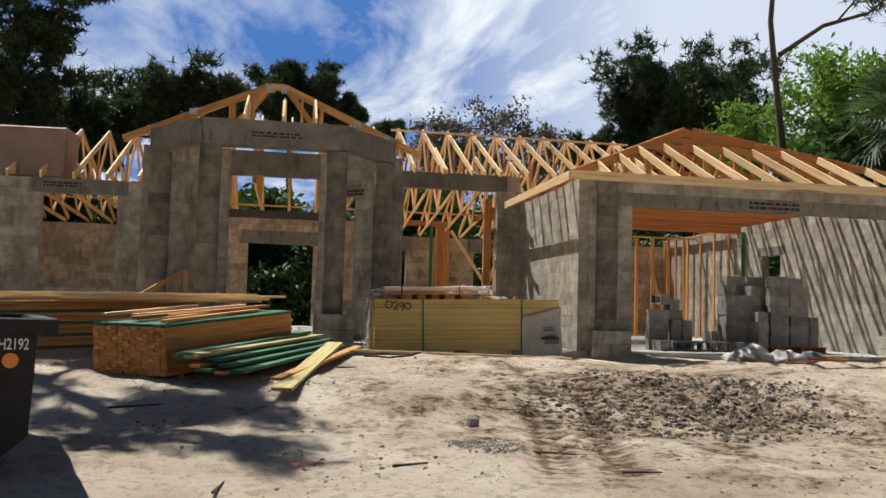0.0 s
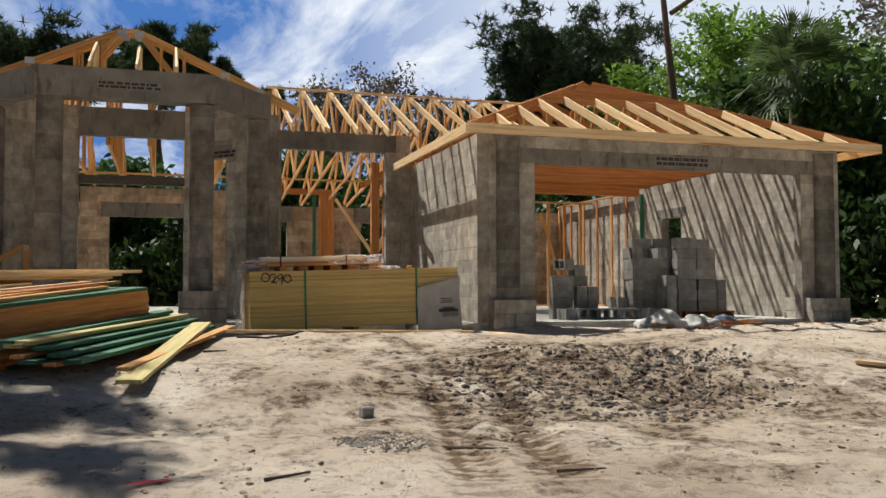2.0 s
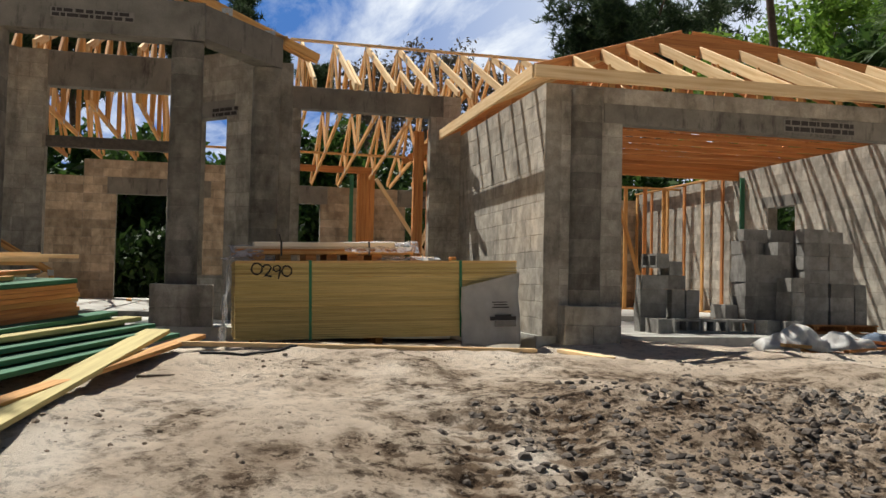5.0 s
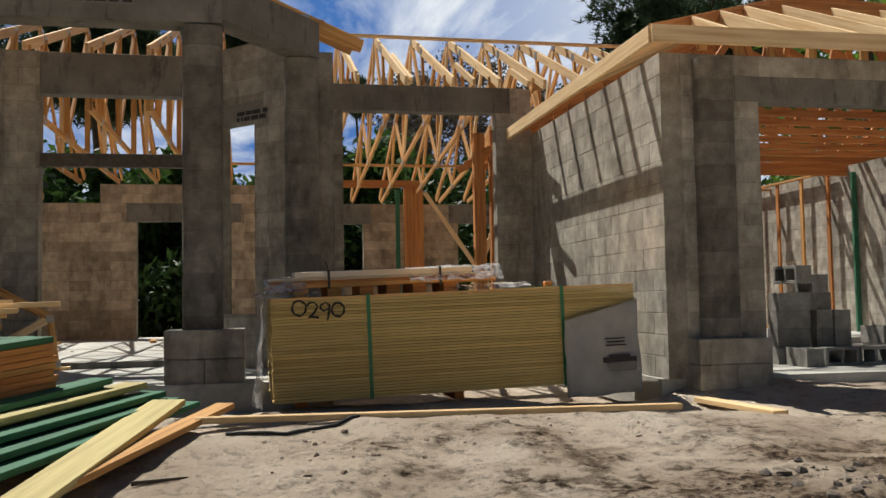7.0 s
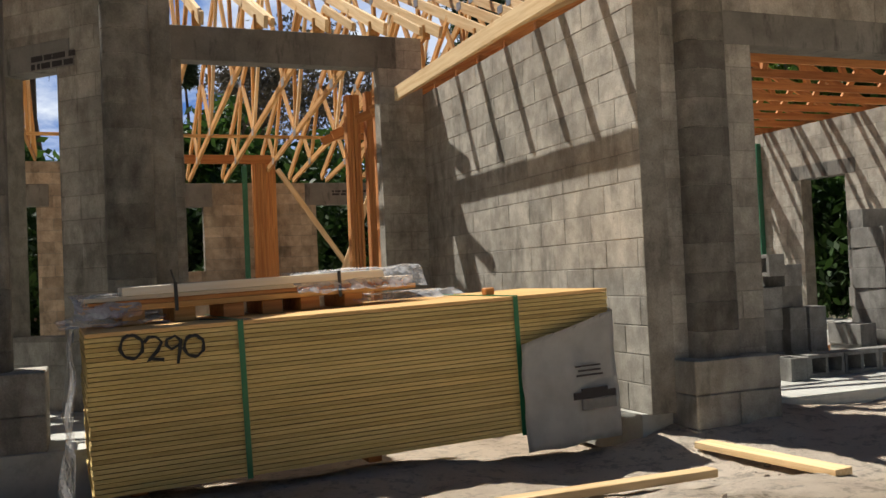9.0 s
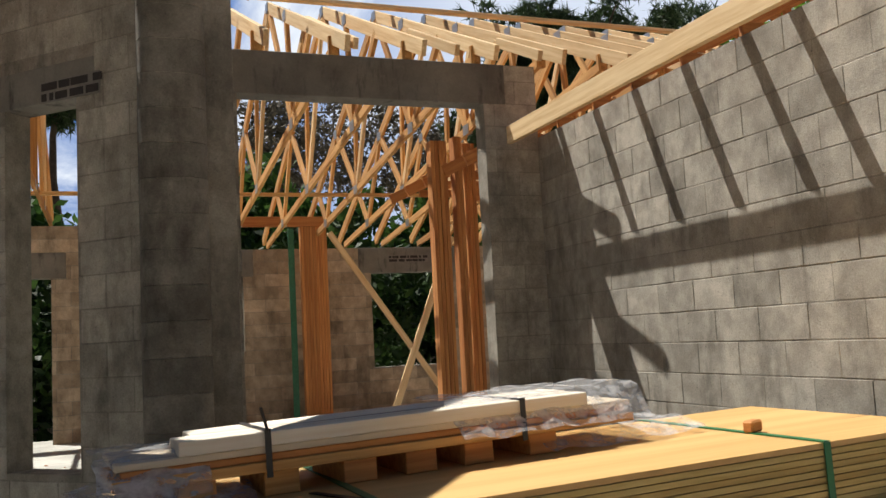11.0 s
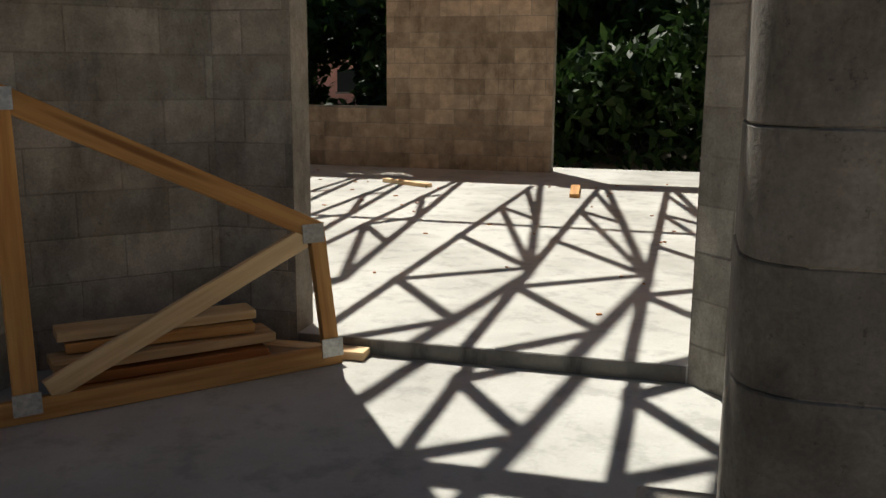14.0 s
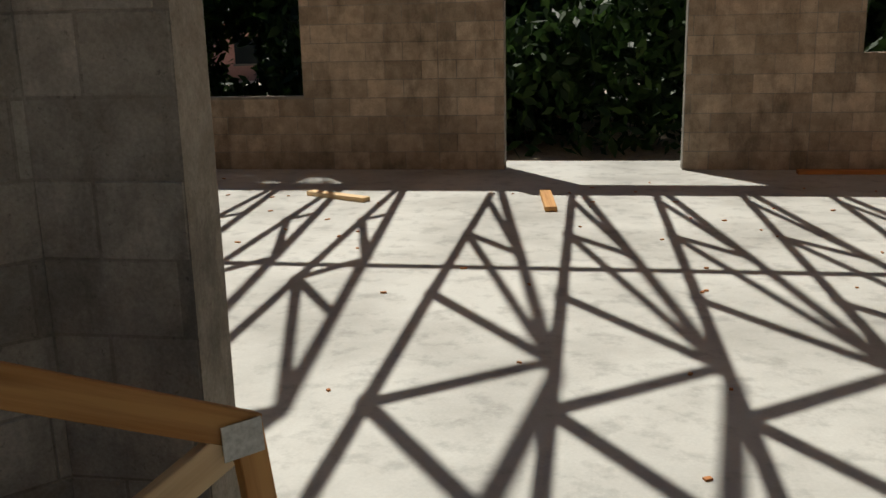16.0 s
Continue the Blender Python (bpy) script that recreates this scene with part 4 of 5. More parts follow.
for x0, y0, x1, y1, up, kind in PLANKS:
    za, zb = lifted((x0, y0), (x1, y1), 0.02 + up * 0.9)
    b = thing("plank", pose(0, 0, 0), ("green treated plank", "pale yellow treated plank", "brown weathered plank")[kind] + " in a loose heap on the sand", "plank", "loose planks")
    stick("board", (x0, y0, za), (x1, y1, zb), 0.19 if kind != 2 else 0.14, 0.04, (BOARD_GREEN, BOARD_OLIVE, PINE_RED)[kind], b)
for (x0, y0), (x1, y1), w, lift, mt in (((-5.28, -4.55), (-4.50, -1.0), 0.24, 0.09, BOARD_OLIVE), ((-5.35, -4.1), (-4.12, -0.85), 0.14, 0.05, PINE)):
    b = thing("plank", pose(0, 0, 0), "pale treated plank lying across the heap", "plank", "loose planks")
    za, zb = lifted((x0, y0), (x1, y1), 0.02)
    stick("board", (x0, y0, za), (x1, y1, zb + lift), w, 0.04, mt, b)
for (x0, y0), (x1, y1), w in (((-4.3, -1.35), (-0.72, -1.05), 0.09), ((-0.08, -0.12), (0.05, -1.18), 0.14), ((3.0, -4.4), (3.35, -4.7), 0.14)):
    b = thing("loose_board", pose(0, 0, 0), "pale pine board lying on the sand", "board", "loose boards")
    za, zb = lifted((x0, y0), (x1, y1), 0.02)
    stick("board", (x0, y0, za), (x1, y1, zb), w, 0.042, PINE_PALE, b)


# ---- dumpster ----
def dumpster():
    t = thing("dumpster", pose(-7.08, -8.0, 0, 0, 0, 18), "black steel site dumpster with white lettering", "dumpster")
    paint = plain("black_paint", (0.008, 0.0075, 0.008), 0.7, 0, 0.3, 8)
    prof = [(0.0, 0.28), (-0.03, -0.46), (-0.55, -0.90), (-2.2, -0.90), (-2.2, 0.28)]
    bm = bmesh.new()
    rows = [[bm.verts.new((x, y, z)) for x, z in prof] for y in (0.0, 2.2)]
    bm.faces.new(list(reversed(rows[0])))
    bm.faces.new(rows[1])
    for i in range(len(prof)):
        j = (i + 1) % len(prof)
        if i != len(prof) - 1:
            bm.faces.new((rows[0][i], rows[0][j], rows[1][j], rows[1][i]))
    bmesh.ops.recalc_face_normals(bm, faces=bm.faces[:])
    bmesh.ops.solidify(bm, geom=bm.faces[:], thickness=-0.02)
    part("body", bm, paint, t)
    rim = bmesh.new()
    for c, sz in (((-1.06, -0.04, 0.335), (2.42, 0.14, 0.11)), ((0.08, 1.1, 0.335), (0.14, 2.139, 0.109)), ((-1.06, 2.24, 0.335), (2.42, 0.14, 0.11))):
        add_box(rim, sz, pose(*c), 0.01)
    part("rim", rim, paint, t)
    for x in (-0.75, -1.5):
        part("rib", box((0.08, 0.05, 0.95), (x, -0.03, -0.25), 0.006), paint, t)
    white = plain("white_lettering", (0.72, 0.72, 0.70), 0.6, 0, 0.1)
    text_mesh("CH2192", 0.115, white, t, pose(-0.165, -0.026, 0.195, 90, 0, 0) @ Matrix.Diagonal((0.66, 1, 1, 1)), "lettering", 0.001)
    bm = bmesh.new()
    bmesh.ops.create_cone(bm, cap_ends=True, segments=24, radius1=0.055, radius2=0.055, depth=0.004, matrix=pose(-0.155, -0.026, 0.08, 90, 0, 0))
    part("sticker", bm, plain("orange_sticker", (0.75, 0.25, 0.04), 0.5, 0, 0.15), t, "round orange warning sticker")
    return t


dumpster()

# wrapped sheathing standing on the wing wall
wrapped = thing("wrapped_pack", pose(-10.75, 4.55, 3.065, 0, 0, -3), "brown boards wrapped in clear plastic on the wall", "board pack")
part("boards", box((1.75, 0.9, 1.06), (0, 0.45, 0.53), 0.03), plain("brown_board", (0.24, 0.14, 0.09), 0.6, 0, 0.2, 3), wrapped)
part("film", crumpled(20, 14, lambda u, v: (-0.88 + 1.76 * u, -0.02 - 0.03 * abs(math.sin(u * 9 + v * 5)), 0.01 + 1.05 * v), 0.015, 5, 2.2, 0), FILM_CLEAR, wrapped, "creased clear plastic film", True)


# ---- leaning truss and offcuts in the portico ----
def leaning_truss():
    R, P = Vector((-6.25, 3.78, -0.035)), Vector((-7.11, 2.78, -0.035))
    d = (P - R).normalized()
    lean = Vector((-d.y, d.x, 0)) * -0.10 + Vector((0, 0, 1))
    if (Vector((-d.y, d.x, 0)) * -0.10).dot(Vector((-1, 1, 0))) < 0:
        lean = Vector((-d.y, d.x, 0)) * 0.10 + Vector((0, 0, 1))
    t = thing("truss_piece", pose(0, 0, 0), "small pine truss leaning by the entry wall", "roof truss")
    run = (P - R).length
    q = lambda s, h: R + d * s + lean * h
    up = lean.normalized()
    stick("bottom_chord", q(-0.03, 0.0), q(run * 2.05, 0.0), 0.042, 0.09, PINE, t, up=up)
    stick("top_chord", q(0.04, 0.57), q(run + 0.02, 1.20), 0.042, 0.09, PINE, t, up=up)
    stick("top_chord", q(run + 0.04, 1.20), q(run * 2.05, 0.57), 0.042, 0.09, PINE, t, up=up)
    stick("web", q(run, 0.05), q(run, 1.18), 0.042, 0.09, PINE, t, up=d)
    stick("web", q(0.02, 0.05), q(0.06, 0.61), 0.042, 0.075, PINE, t, up=d)
    stick("web", q(run - 0.08, 0.06), q(0.12, 0.55), 0.038, 0.09, PINE_PALE, t, up=up)
    out = d.cross(Vector((0, 0, 1)))
    if out.y > 0:
        out = -out
    for s, h in ((0.08, 0.57), (0.02, 0.04), (run, 0.03), (run, 1.18)):
        g = stick_matrix(q(s - 0.08, h), q(s + 0.08, h), up)
        g.translation += out * 0.026
        piece("nail_plate", shared_box((0.105, 0.004, 0.085), PLATE, 0), t, g)
    return t


leaning_truss()
for k, (s, o, z, ln, w, mt) in enumerate(((0.55, 0.22, 0.0, 0.9, 0.19, PINE_RED), (0.62, 0.25, 0.05, 0.85, 0.14, PINE_RED), (0.5, 0.22, 0.11, 0.95, 0.19, PINE_PALE), (0.62, 0.24, 0.16, 0.8, 0.14, PINE), (0.68, 0.22, 0.21, 0.85, 0.15, PINE_PALE))):
    b = thing("offcut", pose(-6.83 - 0.1 * k * 0.3, 3.36 + 0.02 * k, -0.055 + z, 0, 0, 41 + 3 * (k % 3)), "short pine offcut stacked behind the truss", "offcut", "offcuts")
    part("board", box((ln, w, 0.042), (0, 0, 0), 0.003), mt, b)
for x, y, z, ln, yaw, mt in ((-6.43, 3.885, -0.058, 0.6, 0, PINE_PALE), (-7.80, 9.82, 0.022, 0.72, -29, PINE_PALE), (-5.87, 9.68, 0.022, 0.85, 96, PINE), (-2.85, 11.34, 0.022, 1.2, 1, PINE_RED), (1.0, 10.6, 0.022, 0.9, 4, PINE_PALE)):
    b = thing("offcut", pose(x, y, z, 0, 0, yaw), "short pine offcut lying on the slab", "offcut", "offcuts")
    part("board", box((ln, 0.1, 0.042), (0, 0, 0), 0.003), mt, b)


# ---- block stacks and litter in the garage ----
def hollow_block():
    me = bpy.data.meshes.new("hollow_block")
    shell = bmesh.new()
    for sy in (-1, 1):
        add_box(shell, (0.395, 0.034, 0.193), pose(0, sy * 0.0805, 0), 0.003)
    for sx in (-1, 0, 1):
        add_box(shell, (0.034, 0.128, 0.193), pose(sx * 0.18, 0, 0), 0.002)
    shell.to_mesh(me)
    shell.free()
    me.materials.append(STACK)
    return me


HB = hollow_block()
FLOOR_G = -0.09


def loose_block(x, y, z, yaw=0, tip=0):
    b = thing("concrete_block", pose(x, y, z, tip, 0, yaw), "grey hollow concrete block in a rough pile", "concrete block", "concrete blocks")
    piece("body", HB, b, Matrix())


def pallet(x, y, yaw=0):
    t = thing("pallet", pose(x, y, FLOOR_G, 0, 0, yaw), "worn wooden pallet on the garage slab", "pallet", "pallets")
    for k in (-0.5, 0, 0.5):
        piece("stringer", shared_box((0.04, 0.9, 0.09), PINE_RED), t, pose(k, 0, 0.065))
    for i in range(6):
        piece("slat", shared_box((1.1, 0.09, 0.018), PINE_RED), t, pose(0, -0.4 + i * 0.16, 0.12))
    for i in range(3):
        piece("slat", shared_box((1.1, 0.09, 0.018), PINE_RED), t, pose(0, -0.4 + i * 0.4, 0.010))


PZ = FLOOR_G + 0.13 + 0.097
pallet(3.62, 1.72)
pallet(4.74, 1.72)
def block_column(x, y, base, n, yaw=0, jitter=2.0):
    for i in range(n):
        loose_block(x + random.uniform(-0.012, 0.012), y + random.uniform(-0.012, 0.012), base + 0.097 + 0.195 * i, yaw + random.uniform(-jitter, jitter))


# tall pile on its pallets: a front face of lengthwise and end-on columns, taller rows behind
for x, y, n, yaw in ((3.28, 1.55, 6, 90), (3.57, 1.47, 5, 0), (3.87, 1.64, 6, 90), (4.33, 1.47, 7, 0), (4.75, 1.47, 6, 0), (5.06, 1.57, 3, 90),
                     (3.62, 1.92, 7, 0), (4.06, 1.90, 7, 0), (4.48, 1.88, 7, 0), (4.88, 1.86, 7, 0)):
    block_column(x, y, PZ - 0.097, n, yaw)
block_column(3.74, 1.12, FLOOR_G, 3, 90)
block_column(3.36, 1.02, FLOOR_G, 1, 24, 4)
block_column(3.55, 0.86, FLOOR_G, 1, 68, 4)
block_column(3.02, 1.62, FLOOR_G, 2, 90)
loose_block(3.74, 1.12, FLOOR_G + 0.097 + 3 * 0.195 + 0.003, 84)
# smaller pile with a row of blocks lying cores outward
block_column(1.85, 1.55, FLOOR_G, 4, 0)
block_column(2.2, 1.62, FLOOR_G, 3, 90)
block_column(2.43, 1.62, FLOOR_G, 3, 90)
loose_block(1.9, 1.55, FLOOR_G + 4 * 0.195 + 0.198, 96, 90)
loose_block(2.16, 1.62, FLOOR_G + 3 * 0.195 + 0.099, 6)
loose_block(2.15, 1.60, FLOOR_G + 4 * 0.195 + 0.099, 88)
for k in range(3):
    loose_block(2.15 + 0.40 * k, 1.16, FLOOR_G + 0.098, 0, 90)
block_column(1.76, 1.16, FLOOR_G, 1, 90)
BAG = plain("cement_bag", (0.78, 0.77, 0.75), 0.6, 0, 0.2, 7, 0.4)
BAG_BLUE = plain("blue_bag", (0.25, 0.32, 0.42), 0.6, 0, 0.25, 6, 0.4)
for x, y, w, d, h, mt, lb in ((2.75, -0.55, 0.6, 0.4, 0.26, BAG, "crumpled white plastic and cement bag"), (3.35, -0.5, 0.75, 0.5, 0.2, BAG, "half-empty white cement bag on boards"), (3.9, -0.35, 0.9, 0.5, 0.18, BAG_BLUE, "pale blue cement bag on a heap of boards"), (2.35, -0.65, 0.5, 0.35, 0.16, BAG, "crumpled clear plastic on the sand")):
    f = lambda u, v, w=w, d=d, h=h: ((u - 0.5) * w, (v - 0.5) * d, h * (max(0.0, math.sin(math.pi * u) * math.sin(math.pi * v)) ** 0.5) - 0.04)
    b = tagged(mesh_object("bag", crumpled(26, 20, f, 0.06, 6.5, x, 0.004), mt, None, "", True), lb, "bag", "bags")
    b.matrix_basis = pose(x, y, ground_z(x, y) + 0.10, 0, 0, random.uniform(-20, 20))
for i in range(14):
    x, y = random.uniform(2.6, 5.6), random.uniform(-0.75, -0.05)
    b = thing("offcut", pose(x, y, ground_z(x, y) + 0.03 + 0.02 * (i % 4), random.uniform(-4, 4), random.uniform(-6, 6), random.uniform(-30, 30)), "weathered pine offcut in a scrap heap", "offcut", "offcuts")
    part("board", box((random.uniform(0.5, 1.3), random.choice((0.09, 0.14)), 0.04), bevel=0.003), random.choice((PINE, PINE_RED, PINE_RED, PINE_PALE)), b)
for i in range(7):
    b = thing("offcut", pose(1.1 + random.uniform(-0.1, 0.3), 6.2 + 0.1 * i, FLOOR_G + 0.11 + 0.045 * (i % 5), 0, 0, random.uniform(-8, 8)), "pine offcut stacked on the slab", "offcut", "offcuts")
    part("board", box((1.2, 0.09, 0.042), bevel=0.003), PINE, b)


# ---- litter on the sand ----
STONE = masonry("stone", (0.30, 0.28, 0.26), 0.25)
GRAVEL = masonry("gravel", (0.2, 0.19, 0.175), 0.3)


def rock_mesh(name, sizes, mat):
    """Many small irregular stones as one mesh; sizes: (x, y, z, radius)."""
    bm = bmesh.new()
    for x, y, z, r in sizes:
        res = bmesh.ops.create_icosphere(bm, subdivisions=1, radius=r, matrix=pose(x, y, z, random.uniform(0, 360), random.uniform(0, 360), 0))
        for v in res["verts"]:
            k = 1 + 0.9 * noise.noise(v.co * (1.7 / max(r, 0.01)))
            c = Vector((x, y, z))
            v.co = c + (v.co - c) * k
            v.co.z = c.z + (v.co.z - c.z) * 0.7
    return mesh_object(name, bm, mat)


def scatter(name, n, box2, r0, r1, mat, label, gate=None, round_to=None):
    out = []
    while len(out) < n:
        x, y = random.uniform(box2[0], box2[1]), random.uniform(box2[2], box2[3])
        if round_to and ((x - round_to[0]) / round_to[2]) ** 2 + ((y - round_to[1]) / round_to[3]) ** 2 > random.random():
            continue
        if gate and noise.noise(Vector((x, y, 2.0)) * 0.9) < gate:
            continue
        r = r0 + (r1 - r0) * random.random() ** 3
        out.append((x, y, ground_z(x, y) + r * 0.05, r))
    tagged(rock_mesh(name, out, mat), label, "rubble", kind="stuff")


CLOD = plain("dirt_clod", (0.26, 0.20, 0.145), 0.98, 0, 0.3, 20)
scatter("clods", 3000, (-8.5, 6.5, -11.5, -0.6), 0.004, 0.026, CLOD, "scattered dirt clods and pebbles on sand", 0.02)
scatter("clods_dark", 2400, (-3.2, 2.2, -7.2, -2.6), 0.006, 0.042, plain("dark_clod", (0.12, 0.10, 0.083), 0.98, 0, 0.3, 20), "churned grey dirt clods by the tracks", None, (-0.5, -4.7, 2.2, 1.8))
scatter("gravel_patch", 700, (-4.0, -2.7, -7.3, -5.8), 0.007, 0.018, GRAVEL, "small spilled patch of grey gravel", None, (-3.33, -6.5, 0.42, 0.5))
scatter("gravel_heap", 260, (0.5, 1.9, -4.6, -3.4), 0.010, 0.03, GRAVEL, "grey gravel mixed into the dirt", None, (1.1, -4.0, 0.8, 0.6))
half = thing("block_piece", pose(-3.24, -5.5, ground_z(-3.24, -5.5) + 0.04, 4, 3, 15), "small broken concrete block on the sand", "concrete block")
part("body", box((0.115, 0.09, 0.10), bevel=0.012), STACK, half)
red = thing("marker_ribbon", pose(-5.05, -7.45, ground_z(-5.05, -7.45) + 0.012, 0, 0, 15), "bright pink marking ribbon on the sand", "ribbon")
part("ribbon", crumpled(8, 3, lambda u, v: (0.26 * (u - 0.5), 0.05 * (v - 0.5), 0.01), 0.02, 9, 1.0, 0.002), plain("pink_ribbon", (0.85, 0.05, 0.10), 0.5, 0, 0.1), red)
for k, (x, y, ln, yaw) in enumerate(((-4.2, -7.6, 0.35, 20), (-2.7, -6.9, 0.5, -30), (-6.6, -4.9, 1.1, 40), (-5.7, -8.2, 0.4, 75), (-4.4, -2.4, 0.3, 10), (-2.3, -7.9, 0.35, -10))):
    t = thing("twig", pose(x, y, ground_z(x, y) + 0.012, 0, 0, yaw), "thin dark broken twig on the sand", "twig", "twigs")
    bm = bmesh.new()
    bmesh.ops.create_cone(bm, cap_ends=True, segments=6, radius1=0.014, radius2=0.006, depth=ln, matrix=pose(0, 0, 0, 0, 90, 0))
    for v in bm.verts:
        v.co.y += 0.03 * math.sin(v.co.x * 6)
    part("stem", bm, plain("twig_bark", (0.10, 0.075, 0.055), 0.9, 0, 0.3, 40), t)
bm = bmesh.new()
for i in range(70):
    x, y = random.uniform(-10, -2.4), random.uniform(4.6, 11.2)
    add_box(bm, (random.uniform(0.01, 0.05), random.uniform(0.006, 0.02), 0.008), pose(x, y, 0.005, 0, 0, random.uniform(0, 180)))
tagged(mesh_object("sawdust_chips", bm, PINE_RED), "scattered wood chips and nails on the slab", "debris", kind="stuff")
pin = thing("survey_pin", pose(-2.69, 8.69, 0), "thin steel rod with a red tip on the slab", "rod")
bm = bmesh.new()
bmesh.ops.create_cone(bm, cap_ends=True, segments=8, radius1=0.012, radius2=0.012, depth=0.8, matrix=pose(0, 0, 0.4))
part("rod", bm, PLATE, pin)
part("tip", box((0.03, 0.03, 0.05), (0, 0, 0.82), 0.006), plain("red_tip", (0.6, 0.04, 0.03), 0.5), pin, "red plastic cap")


# cable and torn plastic lying by the stack
CABLE = plain("black_cable", (0.02, 0.019, 0.018), 0.6, 0, 0.2)


def ground_cable(points, radius):
    """A limp cable along the sand through a few places."""
    bm = bmesh.new()
    path = []
    for (x0, y0), (x1, y1) in zip(points, points[1:]):
        for k in range(8):
            x, y = x0 + (x1 - x0) * k / 8, y0 + (y1 - y0) * k / 8
            y += 0.03 * math.sin(x * 5.0)
            path.append(Vector((x, y, ground_z(x, y) + radius)))
    tube(bm, path, [radius] * len(path), 6)
    return bm


cable = thing("cable", pose(0, 0, 0), "thin black cable trailing over the sand", "cable")
part("line", ground_cable([(-4.09, -1.51), (-3.71, -1.54), (-3.38, -1.49), (-3.07, -1.16), (-2.75, -1.03), (-2.4, -0.99)], 0.012), CABLE, cable, "", True)
for x, y, w, d, turn in ((-4.2, 0.98, 0.7, 0.34, 8), (-4.72, 1.0, 0.5, 0.28, -12)):
    f = lambda u, v, w=w, d=d: ((u - 0.5) * w, (v - 0.5) * d, 0.10 * max(0.0, math.sin(math.pi * u) * math.sin(math.pi * v)) ** 0.6 - 0.01)
    b = tagged(mesh_object("plastic_scrap", crumpled(22, 16, f, 0.05, 8.0, x, 0.003), BAG, None, "", True), "crumpled white plastic scrap on the ground", "plastic sheet", "plastic scraps")
    b.matrix_basis = pose(x, y, ground_z(x, y) + 0.02, 0, 0, turn)


# ---- trees ----
BARK = plain("pine_bark", (0.10, 0.07, 0.05), 0.95, 0, 0.35, 9, 0.6)
BARK_GREY = plain("grey_bark", (0.16, 0.145, 0.125), 0.95, 0, 0.3, 9, 0.6)
NEEDLES = leaf_material("pine_needles", (0.024, 0.045, 0.02), (0.065, 0.105, 0.042), 0.3)
LEAVES = leaf_material("broad_leaves", (0.02, 0.05, 0.012), (0.075, 0.15, 0.03), 0.4)
# darker copy of the broad leaves; the thickets' shade is in its colour
LEAVES_SHADED = leaf_material("leaves_darkened_for_shade", (0.012, 0.03, 0.009), (0.045, 0.09, 0.02), 0.3)
LEAVES_LIGHT = leaf_material("fresh_leaves", (0.10, 0.20, 0.025), (0.22, 0.36, 0.06), 0.5)
LEAVES_DRY = leaf_material("dry_leaves", (0.07, 0.062, 0.045), (0.15, 0.13, 0.095), 0.3)
FROND = leaf_material("palm_frond", (0.04, 0.072, 0.026), (0.11, 0.165, 0.06), 0.35)
rng = np.random.default_rng(5)


def unit(v):
    return v / np.linalg.norm(v, axis=-1, keepdims=True)


def tri_mesh(name, corners, mat, parent=None, label=""):
    """Loose triangles or quads, corners shaped (n, k, 3)."""
    n, k, _ = corners.shape
    me = bpy.data.meshes.new(name)
    me.from_pydata(corners.reshape(-1, 3).tolist(), [], np.arange(n * k).reshape(n, k).tolist())
    me.materials.append(mat)
    ob = new(name, me)
    ob.parent = parent
    if label:
        ob["label"] = label
    return ob


def needle_tufts(centres, per, length, width):
    c = np.repeat(centres, per, axis=0)
    d = unit(rng.normal(size=c.shape) + np.array([0, 0, 0.25]))
    s = unit(np.cross(d, rng.normal(size=c.shape)))
    ln = length * rng.uniform(0.6, 1.15, (len(c), 1))
    return np.stack([c - s * width, c + s * width, c + d * ln], axis=1)


def leaf_quads(centres, size, flat=0.5):
    d = unit(rng.normal(size=centres.shape))
    s = unit(np.cross(d, rng.normal(size=centres.shape) + np.array([0, 0, flat])))
    z = size * rng.uniform(0.55, 1.2, (len(centres), 1))
    return np.stack([centres - d * z, centres + s * z * 0.42, centres + d * z, centres - s * z * 0.42], axis=1)


